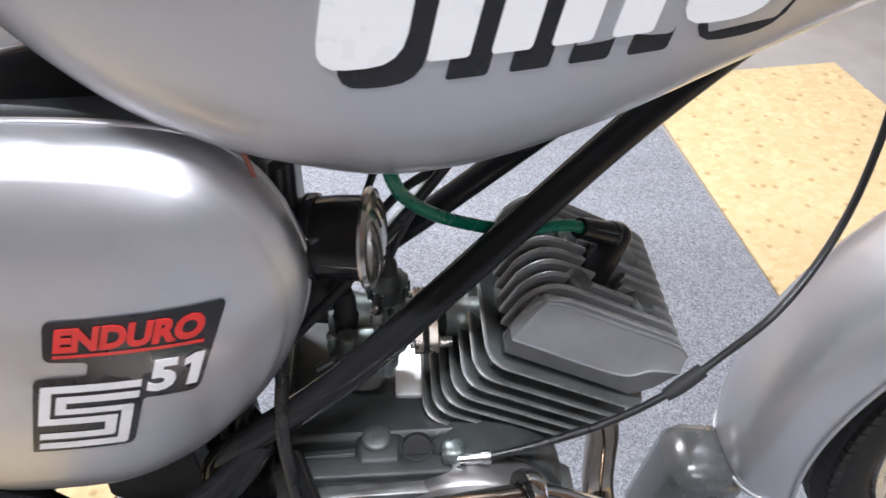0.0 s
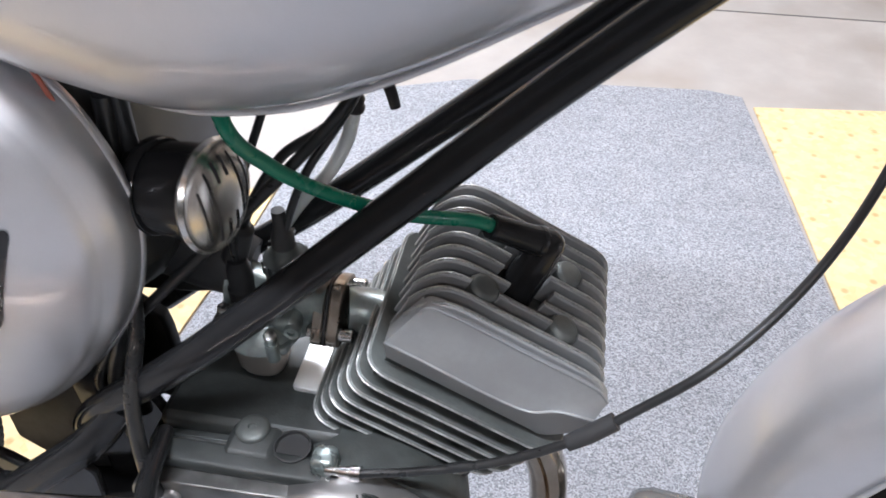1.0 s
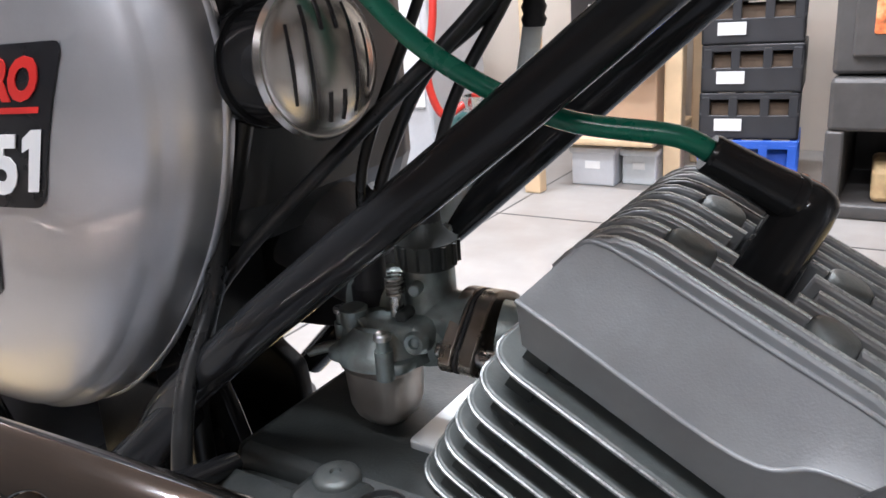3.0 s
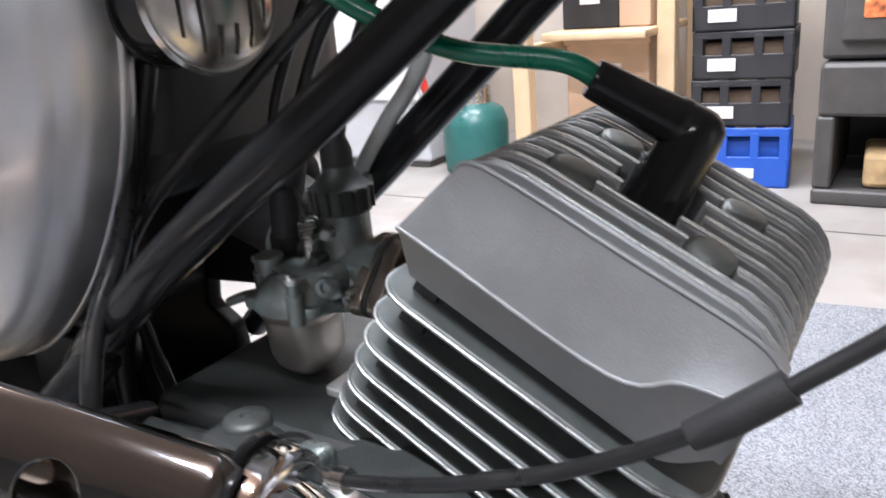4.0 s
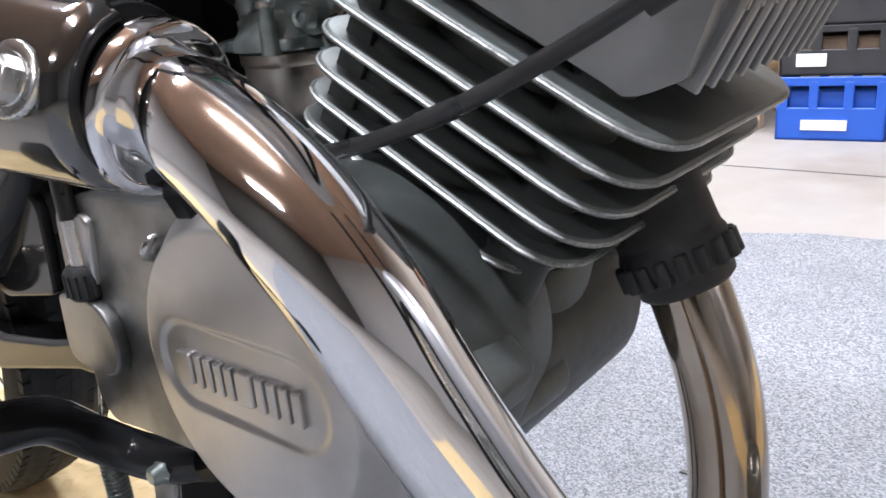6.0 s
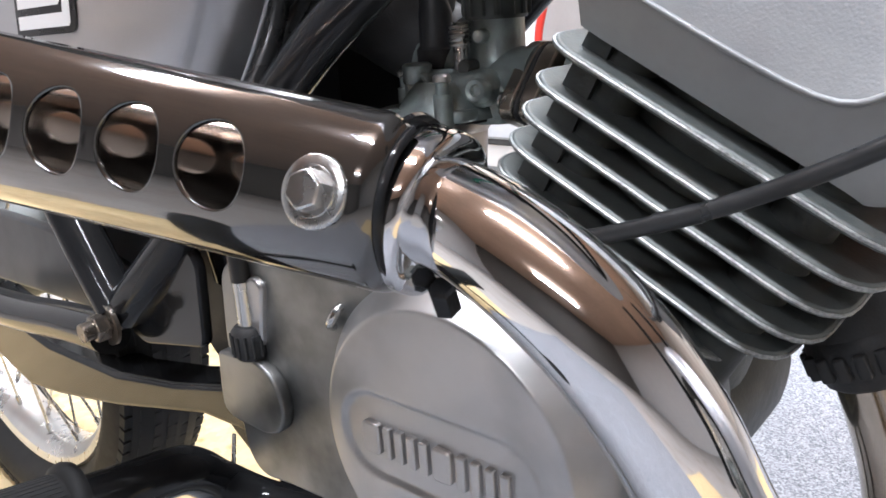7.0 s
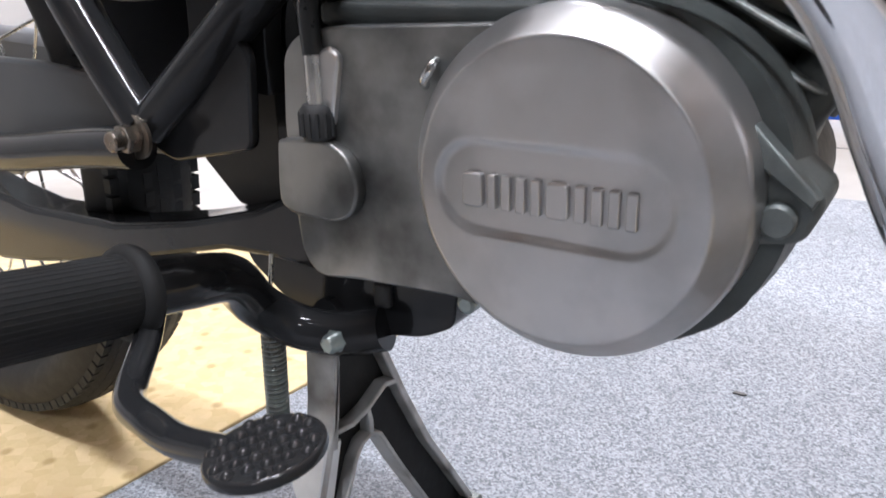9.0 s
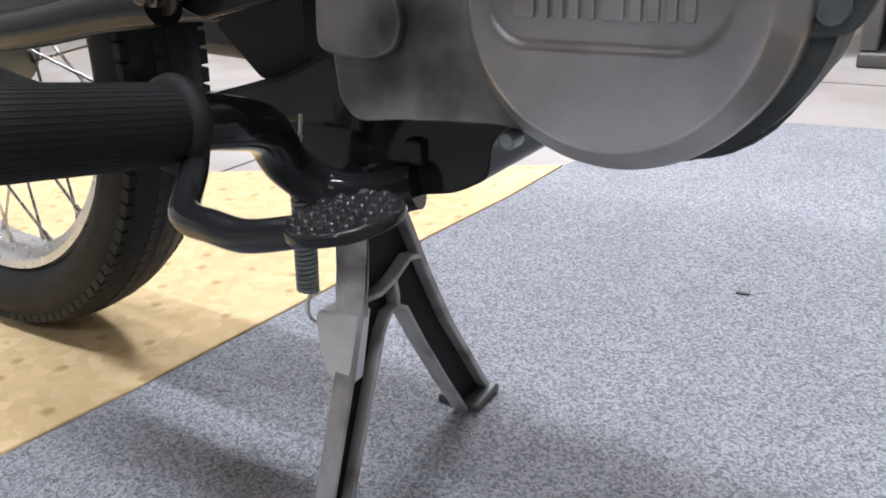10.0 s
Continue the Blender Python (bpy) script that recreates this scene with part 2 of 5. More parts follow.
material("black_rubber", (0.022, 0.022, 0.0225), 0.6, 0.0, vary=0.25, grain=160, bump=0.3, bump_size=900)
material("tyre_rubber", (0.016, 0.016, 0.016), 0.65, 0.0, vary=0.25, grain=120, bump=0.3, bump_size=700, stain=(0.024, 0.0235, 0.023), stain_size=25, spec=0.3)
material("cable_black", (0.017, 0.0175, 0.018), 0.34, 0.0, vary=0.2, grain=120, bump=0.04, bump_size=500)
material("cable_green", (0.004, 0.15, 0.088), 0.28, 0.0, vary=0.06, grain=200, bump=0.05)
material("clear_hose", (0.75, 0.78, 0.76), 0.25, 0.0, vary=0.05, bump=0.02)
material("red_wire", (0.35, 0.1, 0.07), 0.5, 0.0)
material("decal_black", (0.012, 0.012, 0.014), 0.3, 0.0, bump=0.0)
material("decal_white", (0.82, 0.82, 0.82), 0.35, 0.0, vary=0.02, bump=0.0)
material("decal_red", (0.62, 0.03, 0.025), 0.35, 0.0, vary=0.02, bump=0.0)
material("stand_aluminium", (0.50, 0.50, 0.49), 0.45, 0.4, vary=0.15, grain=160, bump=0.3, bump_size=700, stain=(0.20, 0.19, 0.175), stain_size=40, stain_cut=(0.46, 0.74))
material("flap_grey", (0.10, 0.105, 0.105), 0.22, 0.3, vary=0.15, grain=60, bump=0.05, coat=0.5)
material("rim_aluminium", (0.72, 0.72, 0.71), 0.30, 0.75, vary=0.06, grain=90, bump=0.04)
material("concrete", (0.30, 0.282, 0.262), 0.6, 0.0, vary=0.16, grain=16, bump=0.25, bump_size=120, stain=(0.25, 0.225, 0.20), stain_size=3.4, stain_cut=(0.48, 0.66))
material("wood_pale", (0.68, 0.50, 0.31), 0.6, 0.0, vary=0.15, grain=20, bump=0.15, bump_size=60)
material("wood_ceiling", (0.44, 0.29, 0.21), 0.6, 0.0, vary=0.2, grain=10, bump=0.2, bump_size=40)
material("wood_dark", (0.16, 0.11, 0.075), 0.7, 0.0, vary=0.4, grain=60, bump=0.2, bump_size=90)
material("log_wood", (0.6, 0.42, 0.22), 0.7, 0.0, vary=0.2, grain=30, bump=0.3, bump_size=90, stain=(0.3, 0.18, 0.09), stain_size=12)
material("cardboard", (0.56, 0.40, 0.28), 0.7, 0.0, vary=0.15, grain=12, bump=0.05)
material("wall_white", (0.42, 0.41, 0.40), 0.8, 0.0, vary=0.05, grain=6, bump=0.2, bump_size=60)
material("unseen_wall_dark", (0.07, 0.064, 0.058), 0.7, 0.0, vary=0.15, grain=8, bump=0.15, bump_size=50)
material("wall_plaster", (0.58, 0.52, 0.45), 0.8, 0.0, vary=0.1, grain=6, bump=0.2, bump_size=60, stain=(0.45, 0.38, 0.32), stain_size=2.0)
material("crate_blue", (0.02, 0.10, 0.50), 0.4, 0.0, vary=0.1, grain=30, bump=0.03)
material("crate_black", (0.028, 0.028, 0.031), 0.45, 0.0, vary=0.2, grain=30, bump=0.05)
material("tub_grey", (0.52, 0.53, 0.55), 0.45, 0.0, vary=0.05, bump=0.03)
material("tub_clear", (0.6, 0.63, 0.64), 0.3, 0.0, vary=0.05, bump=0.03)
material("white_paint", (0.8, 0.8, 0.79), 0.5, 0.0, vary=0.03, bump=0.03)
material("stove_iron", (0.085, 0.08, 0.077), 0.5, 0.2, vary=0.2, grain=40, bump=0.15)
material("teal_paint", (0.025, 0.12, 0.11), 0.35, 0.0, vary=0.1, bump=0.03)
material("red_paint", (0.5, 0.03, 0.02), 0.4, 0.0, vary=0.1, bump=0.03)
glow("lamp_glow", (1.0, 0.96, 0.9), 9.0)
glow("fire_glow", (1.0, 0.32, 0.08), 5.0)


def flames():
    """Flames behind the stove glass: bright tongues on dark embers."""
    nt = M["fire_glow"].node_tree
    n, l = nt.nodes, nt.links
    co = n.new("ShaderNodeTexCoord")
    tongue = n.new("ShaderNodeTexNoise")
    tongue.inputs["Scale"].default_value, tongue.inputs["Detail"].default_value = 22.0, 4
    l.new(co.outputs["Object"], tongue.inputs["Vector"])
    ramp = n.new("ShaderNodeValToRGB")
    ramp.color_ramp.elements[0].position, ramp.color_ramp.elements[0].color = 0.36, (0.10, 0.02, 0.008, 1)
    ramp.color_ramp.elements[1].position, ramp.color_ramp.elements[1].color = 0.66, (1.0, 0.75, 0.4, 1)
    mid = ramp.color_ramp.elements.new(0.5)
    mid.color = (0.9, 0.24, 0.08, 1)
    l.new(tongue.outputs["Fac"], ramp.inputs[0])
    p = n["Principled BSDF"]
    l.new(ramp.outputs[0], p.inputs["Emission Color"])
    p.inputs["Base Color"].default_value = (0.02, 0.01, 0.01, 1)
    p.inputs["Emission Strength"].default_value = 1.4


flames()
M["black_enamel"].node_tree.nodes["Principled BSDF"].inputs["Coat IOR"].default_value = 1.75


def carpet(name, light, dark, size, tint=None, dots=None):
    """Short pile: flecks of two tones, with worn patches."""
    mat = material(name, light, 0.95, 0.0, vary=0.13, grain=14, bump=0.0, rough_vary=0.03, spec=0.1)
    nt = mat.node_tree
    n, l = nt.nodes, nt.links
    p = n["Principled BSDF"]
    co = n.new("ShaderNodeTexCoord")
    fleck = n.new("ShaderNodeTexVoronoi")
    fleck.inputs["Scale"].default_value = size
    l.new(co.outputs["Object"], fleck.inputs["Vector"])
    tone = n.new("ShaderNodeSeparateColor")
    l.new(fleck.outputs["Color"], tone.inputs[0])
    clump = n.new("ShaderNodeTexNoise")
    clump.inputs["Scale"].default_value, clump.inputs["Detail"].default_value, clump.inputs["Roughness"].default_value = size * 0.45, 4, 0.8
    l.new(co.outputs["Object"], clump.inputs["Vector"])
    sum_ = n.new("ShaderNodeMath")
    sum_.operation = "ADD"
    l.new(tone.outputs[0], sum_.inputs[0])
    l.new(clump.outputs["Fac"], sum_.inputs[1])
    cut = n.new("ShaderNodeMapRange")
    cut.inputs["From Min"].default_value, cut.inputs["From Max"].default_value = 0.45, 1.60
    l.new(sum_.outputs[0], cut.inputs["Value"])
    mix = n.new("ShaderNodeMix")
    mix.data_type = "RGBA"
    l.new(cut.outputs[0], mix.inputs[0])
    old = p.inputs["Base Color"].links[0].from_socket
    l.new(old, mix.inputs[6])
    mix.inputs[7].default_value = (*dark, 1)
    out = mix.outputs[2]
    if dots:
        spot = n.new("ShaderNodeTexVoronoi")
        spot.voronoi_dimensions = "2D"
        spot.inputs["Scale"].default_value = dots
        l.new(co.outputs["Object"], spot.inputs["Vector"])
        near = n.new("ShaderNodeMapRange")
        near.inputs["From Min"].default_value, near.inputs["From Max"].default_value = 0.05, 0.12
        near.inputs["To Min"].default_value, near.inputs["To Max"].default_value = 0.45, 0.0
        l.new(spot.outputs["Distance"], near.inputs["Value"])
        mark = n.new("ShaderNodeMix")
        mark.data_type = "RGBA"
        l.new(near.outputs[0], mark.inputs[0])
        l.new(out, mark.inputs[6])
        mark.inputs[7].default_value = (0.2, 0.12, 0.03, 1)
        out = mark.outputs[2]
    l.new(out, p.inputs["Base Color"])
    b = n.new("ShaderNodeBump")
    b.inputs["Strength"].default_value, b.inputs["Distance"].default_value = 0.6, 0.002
    l.new(sum_.outputs[0], b.inputs["Height"])
    l.new(b.outputs[0], p.inputs["Normal"])
    return mat


carpet("carpet_blue", (0.34, 0.354, 0.379), (0.105, 0.109, 0.119), 580)
carpet("mat_yellow", (0.60, 0.465, 0.27), (0.50, 0.38, 0.20), 90, dots=17)

# the last lamp, behind the viewer, is unseen and added as fill light
for x, y, n, w, e, a in [(0.0, -0.10, 1.2, 0.07, 50, 0), (-0.1, 0.75, 1.2, 0.07, 38, 0), (-0.7, 1.95, 1.2, 0.07, 64, 0), (-1.5, 0.9, 1.2, 0.07, 34, 90), (0.5, -2.0, 1.2, 0.07, 30, 0)]:
    ceiling_lamp(x, y, n, w, e, a)

# ---- the room ----
X0, X1, Y0, Y1, H = -2.9, 3.6, -3.8, 2.95, 2.4
floor = thing("floor", box_bm(((X0 + X1) / 2, (Y0 + Y1) / 2, -0.05), (X1 - X0, Y1 - Y0, 0.1)), M["concrete"], "pale grey stained concrete garage floor", "floor", kind="structure")
ceiling = thing("ceiling", box_bm(((X0 + X1) / 2, (Y0 + Y1) / 2, H + 0.05), (X1 - X0, Y1 - Y0, 0.1)), M["wood_ceiling"], "brown wooden ceiling over the workshop", "ceiling", kind="structure")
# the south wall is out of view; its dark colour shapes the chrome's reflections
for name, c, s in [("wall_north", ((X0 + X1) / 2, Y1 + 0.06, H / 2), (X1 - X0 + 0.24, 0.12, H)), ("wall_south", ((X0 + X1) / 2, Y0 - 0.06, H / 2), (X1 - X0 + 0.24, 0.12, H)),
                   ("wall_west", (X0 - 0.06, (Y0 + Y1) / 2, H / 2), (0.12, Y1 - Y0, H)), ("wall_east", (X1 + 0.06, (Y0 + Y1) / 2, H / 2), (0.12, Y1 - Y0, H))]:
    north = name == "wall_north"
    thing(name, box_bm(c, s), M["wall_plaster" if north else "unseen_wall_dark" if name == "wall_south" else "wall_white"], "cream stained plaster wall" if north else "unseen grey-brown wall, dark for reflections in the chrome" if name == "wall_south" else "white plaster wall of the workshop", "wall", kind="structure")


def flat_mat(outline, thick, mat, label, name):
    bm = slab_bm(outline, lambda a, b, d: (a, b, thick - d), thick - 0.0005, 0.0015)
    return thing(name, bm, mat, label, "mat")


flat_mat([(-0.44, -1.3), (-0.418, 0.33), (-0.404, 0.44), (-0.390, 0.62), (-0.370, 0.86), (-0.356, 1.0), (-0.350, 1.17), (-0.315, 1.40), (-0.27, 1.50), (-0.10, 1.568), (0.133, 1.588), (0.375, 1.605), (0.441, 1.588), (0.486, 1.228), (0.516, 0.96), (0.70, -1.3)], 0.006, M["carpet_blue"], "blue-grey flecked carpet lying on the concrete floor", "carpet")
flat_mat([(0.625, -0.2), (0.521, 0.96), (0.493, 1.228), (0.459, 1.556), (0.70, 1.583), (0.917, 1.604), (0.946, 1.435), (1.08, -0.2)], 0.005, M["mat_yellow"], "yellow speckled mat beside the front wheel", "floor_mat")
flat_mat([(-1.25, 0.08), (-0.426, 0.08), (-0.423, 0.33), (-0.409, 0.44), (-0.395, 0.62), (-0.375, 0.86), (-0.361, 1.0), (-0.355, 1.17), (-1.25, 0.66)], 0.005, M["mat_yellow"], "yellow speckled mat under the rear wheel", "floor_mat")

for centre, size in (((0.4, 1.995, -0.0006), (4.2, 0.005, 0.0028)), ((-0.82, 1.75, -0.0006), (0.005, 2.2, 0.0028))):
    thing("floor_joint", box_bm(centre, size), M["stove_iron"], "dark narrow joint between concrete floor slabs", "floor joint", kind="structure")

# ---- the workshop behind ----
shelf = empty("wooden_shelf", "pale wooden shelf unit holding boxes", "shelf", (-0.67, 2.4, 0))


def shelf_part(name, c, s, bevel=0.004, mat="wood_pale"):
    part(name, box_bm(Vector(c) - Vector((-0.67, 2.4, 0)), s, bevel), M[mat], shelf)


for x, y in [(-0.822, 2.23), (-0.48, 2.43), (-0.822, 2.72), (-0.48, 2.72)]:
    shelf_part("post", (x, y, 0.75), (0.05, 0.045, 1.5))
for z in (0.40, 0.80, 1.2):
    shelf_part("board", (-0.65, 2.5, z), (0.30, 0.40, 0.022))
shelf_part("side_rail", (-0.822, 2.475, 0.36), (0.03, 0.40, 0.05))


def carton(x, y, z, w, d, h, mat, label, turn=0.0):
    box = empty("storage_box", label, "box", (x, y, z))
    box.rotation_euler = (0, 0, radians(turn))
    part("body", box_bm((0, 0, h / 2), (w, d, h), 0.004), M[mat], box)
    part("lid", box_bm((0, 0, h + 0.004), (w + 0.012, d + 0.012, 0.018), 0.004), M[mat], box)
    part("label_plate", box_bm((0, -d / 2 - 0.001, h * 0.62), (w * 0.35, 0.002, h * 0.22)), M["white_paint"], box, "plain white label")
    return box


carton(-0.69, 2.42, 0.0, 0.13, 0.16, 0.10, "tub_grey", "grey plastic storage tub with a lid on the floor")
carton(-0.565, 2.46, 0.0, 0.10, 0.16, 0.09, "tub_clear", "clear plastic storage tub on the floor")
carton(-0.66, 2.55, 0.15, 0.25, 0.22, 0.22, "cardboard", "brown cardboard box inside the wooden shelf")
shelf_part("board", (-0.65, 2.5, 0.138), (0.30, 0.40, 0.022))
carton(-0.70, 2.52, 0.412, 0.17, 0.2, 0.13, "crate_black", "dark plastic box on the wooden shelf")
carton(-0.57, 2.52, 0.412, 0.09, 0.2, 0.17, "cardboard", "brown cardboard box on the wooden shelf")


def crate(x, y, z, w, d, h, mat, label, plate=False, turn=0.0):
    ob = empty("bottle_crate", label, "crate", (x, y, z), "stacked crates")
    ob.rotation_euler = (0, 0, radians(turn))
    t = 0.008
    bm = bmesh.new()
    add_box(bm, (0, 0, t / 2), (w, d, t), 0.002)
    for s in (-1, 1):
        add_box(bm, (s * (w - t) / 2, 0, h * 0.28), (t, d, h * 0.56), 0.002)
        add_box(bm, (s * (w - t) / 2, 0, h * 0.93), (t, d, h * 0.14), 0.002)
        add_box(bm, (0, s * (d - t) / 2, h * 0.26), (w, t, h * 0.52), 0.002)
        add_box(bm, (0, s * (d - t) / 2, h * 0.93), (w, t, h * 0.14), 0.002)
        for k in (-0.5, -0.18, 0.18, 0.5):
            add_box(bm, (k * (w - 0.03), s * (d - t) / 2, h * 0.7), (0.022, t * 1.1, h * 0.46), 0.002)
            add_box(bm, (s * (w - t) / 2, k * (d - 0.03), h * 0.7), (t * 1.1, 0.022, h * 0.46), 0.002)
    part("body", bm, M[mat], ob)
    if plate:
        part("label_plate", box_bm((-w * 0.2, -d / 2 - 0.004, h * 0.32), (w * 0.28, 0.003, h * 0.26)), M["white_paint"], ob, "plain white paper label")
    else:
        part("print", box_bm((-w * 0.05, -d / 2 - 0.003, h * 0.25), (w * 0.42, 0.003, h * 0.16)), M["white_paint"], ob, "faded white print")
    part("filling", box_bm((0, 0, h * 0.42), (w - 0.05, d - 0.05, h * 0.7), 0.004), M["wood_dark" if plate else mat], ob)
    return ob


crate(-0.272, 2.41, 0.0, 0.245, 0.2, 0.155, "crate_blue", "blue plastic bottle crate on the floor under black crates", turn=7)
for k, z in enumerate((0.157, 0.277, 0.397, 0.517, 0.637)):
    crate(-0.275 + 0.004 * (k % 2), 2.42, z, 0.24, 0.2, 0.118, "crate_black", "black plastic crate with kindling and a white label", True, 7 - 1.5 * (k % 2))

stove = empty("wood_stove", "dark cast-iron wood stove with a fire burning", "stove", (0.135, 2.40, 0))
part("base", box_bm((0, 0, 0.018), (0.41, 0.40, 0.035), 0.006), M["stove_iron"], stove)
for sx in (-1, 1):
    part("side_panel", box_bm((sx * 0.185, 0, 0.12), (0.04, 0.38, 0.17), 0.006), M["stove_iron"], stove)
part("back_panel", box_bm((0, 0.18, 0.12), (0.36, 0.03, 0.17)), M["stove_iron"], stove)
part("drawer", box_bm((0, 0, 0.265), (0.405, 0.38, 0.12), 0.01), M["stove_iron"], stove)
part("drawer_plate", lathe_bm((-0.02, -0.189, 0.29), (0, -1, 0), [(0, 0.035), (0.004, 0.033)], 24), M["steel"], stove)
part("firebox", box_bm((0, 0.02, 0.53), (0.41, 0.36, 0.40), 0.01), M["stove_iron"], stove)
part("door_frame", box_bm((0, -0.168, 0.53), (0.33, 0.02, 0.32), 0.006), M["stove_iron"], stove)
part("fire_window", box_bm((0, -0.180, 0.53), (0.25, 0.008, 0.22), 0.004), M["fire_glow"], stove, "glass showing orange flames")
for k in range(2):
    thing("firewood_log", box_bm((0.065 + 0.11 * k, 2.33 + 0.02 * k, 0.037 + 0.04 + 0.008 * k), (0.075, 0.2, 0.08 + 0.016 * k), 0.012, Euler((0, 0, radians(4 - 9 * k))).to_matrix()), M["log_wood"], "split firewood log lying under the stove", "log", "firewood logs")

gas = empty("gas_cylinder", "teal steel gas cylinder with a red valve", "gas cylinder", (-1.06, 2.35, 0))
part("body", lathe_bm((0, 0, 0), (0, 0, 1), [(0, 0.09), (0.01, 0.1), (0.15, 0.105), (0.19, 0.09), (0.215, 0.05), (0.22, 0.025)], 32), M["teal_paint"], gas)
part("valve", lathe_bm((0, 0, 0.215), (0, 0, 1), [(0, 0.018), (0.03, 0.018), (0.032, 0.026), (0.05, 0.026)], 16), M["red_paint"], gas, "red hand valve")
part("collar", lathe_bm((0, 0, 0.19), (0, 0, 1), [(0, 0.055), (0.07, 0.055), (0.07, 0.05), (0.01, 0.05)], 24), M["steel"], gas)

cabinet = empty("tool_cabinet", "white and grey metal cabinet against the wall", "cabinet", (-1.42, 2.5, 0))
part("body", box_bm((0, 0, 0.42), (0.40, 0.36, 0.80), 0.01), M["tub_grey"], cabinet)
part("door", box_bm((0, -0.185, 0.50), (0.36, 0.012, 0.56), 0.006), M["white_paint"], cabinet, "white door")
part("plinth", box_bm((0, -0.01, 0.02), (0.38, 0.32, 0.04), 0.004), M["stove_iron"], cabinet)
thing("red_hose", tube_bm([(-1.14, 2.26, 0.72), (-1.13, 2.22, 0.5), (-1.15, 2.2, 0.34), (-1.12, 2.22, 0.22), (-1.08, 2.28, 0.24)], 0.012, 10, 12), M["red_paint"], "red rubber hose hanging by the gas cylinder", "hose")

# ---- the motorcycle ----
CY = 0.505
BASE = Vector((-0.04, CY, 0.0))
bike = empty("motorcycle", "silver and black small enduro motorcycle on its centre stand", "motorcycle", BASE)


def bp(name, bm, mat, parent=None, label="", smooth=50.0):
    """A part of the motorcycle, built at its place; parent: another part."""
    ob = part(name, bm, M[mat], parent or bike, label, smooth)
    if parent is None:
        ob.matrix_parent_inverse = Matrix.Translation(-BASE)
    return ob


# fuel tank
def tank_half_width(x):
    t = (x - 0.10) / 0.36
    return 0.122 * max(1 - abs(t) ** 3.2, 0.0) ** 0.5


TANK_LOW = [(-0.255, 0.735), (-0.235, 0.708), (-0.20, 0.678), (-0.16, 0.647), (-0.11, 0.627), (-0.05, 0.616), (0.0, 0.624), (0.05, 0.645), (0.10, 0.674), (0.20, 0.728), (0.32, 0.785), (0.44, 0.83)]


def tank_flank(x, z):
    """The near side of the tank at a place along it and a height."""
    low = float(np.interp(x, [k[0] for k in TANK_LOW], [k[1] for k in TANK_LOW]))
    high = 0.93 - 0.35 * max(0.0, -x) ** 1.2 - 0.05 * max(x - 0.2, 0)
    mid = low + (high - low) * 0.36
    s = min(abs(z - mid) / ((high - mid) if z > mid else (mid - low)), 1.0) ** (1 / 0.62)
    return CY - tank_half_width(x) * max(1 - s * s, 0.0) ** 0.275


def build_tank():
    keys = TANK_LOW
    xs = np.linspace(-0.255, 0.44, 64)
    bottom = np.interp(xs, [k[0] for k in keys], [k[1] for k in keys])
    for _ in range(2):
        bottom[1:-1] = (bottom[:-2] + 2 * bottom[1:-1] + bottom[2:]) / 4
    bm = bmesh.new()
    rings = []
    for x, low in zip(xs, bottom):
        wide = max(tank_half_width(x), 0.012)
        high = 0.93 - 0.35 * max(0.0, -x) ** 1.2 - 0.05 * max(x - 0.2, 0)
        mid = low + (high - low) * 0.36
        ring = []
        for k in range(48):
            a = 2 * math.pi * k / 48
            c, s = math.cos(a), math.sin(a)
            y = CY + wide * math.copysign(abs(c) ** 0.55, c)
            z = mid + (high - mid if s > 0 else mid - low) * math.copysign(abs(s) ** 0.62, s)
            ring.append(bm.verts.new((x, y, z)))
        rings.append(ring)
    for a, b in zip(rings, rings[1:]):
        for k in range(48):
            bm.faces.new((a[k], a[(k + 1) % 48], b[(k + 1) % 48], b[k]))
    bm.faces.new(rings[0][::-1])
    bm.faces.new(rings[-1])
    body = bp("fuel_tank", bm, "silver_paint", None, "silver metallic fuel tank")
    seam = [(x, CY - 0.62 * max(tank_half_width(x), 0.012), low + 0.0035) for x, low in zip(xs[3:52:2], bottom[3:52:2])]
    bp("seam", tube_bm(seam, 0.0016, 2, 8), "silver_paint", body)
    return body


tank = build_tank()


def on_tank(a, b, d):
    """A place on the tank's near flank; a forward, b up along the lettering, d inwards."""
    x, z = -0.072 + a, 0.700 + b + 0.13 * a
    return (x, tank_flank(x, z) - 0.0008 + d, z)


def tank_marks():
    """The maker's lettering as plain blocks: white, with a black drop shade."""
    blocks = [(0.0, 0.034), (0.043, 0.016), (0.067, 0.015), (0.089, 0.015), (0.111, 0.015), (0.134, 0.034)]
    for dx, dz, mat, name, depth in ((0.007, -0.009, "decal_black", "emblem_shade", 0.0004), (0.0, 0.0, "decal_white", "emblem_block", 0.0)):
        for a, w in blocks:
            outline = rounded([(a, 0.0), (a + w, 0.0), (a + w + 0.012, 0.055), (a + 0.012, 0.055)], 0.002 if w < 0.02 else 0.013)
            bp(name, slab_bm(outline, lambda p, q, d: on_tank(p + dx, q + dz, d + depth), 0.0012), mat, tank)


tank_marks()

# side cover
COVER = [(-0.378, 0.640), (-0.298, 0.652), (-0.210, 0.653), (-0.146, 0.646), (-0.117, 0.630), (-0.0995, 0.600), (-0.0915, 0.558), (-0.1015, 0.512), (-0.124, 0.470), (-0.160, 0.427), (-0.207, 0.394), (-0.258, 0.383), (-0.328, 0.388), (-0.398, 0.430), (-0.423, 0.520), (-0.413, 0.600)]
COVER_MID = Vector((-0.245, 0.52))
RIM = [Vector((q.x, q.y)) for q in spline([(x, z, 0) for x, z in COVER], 6, True)]


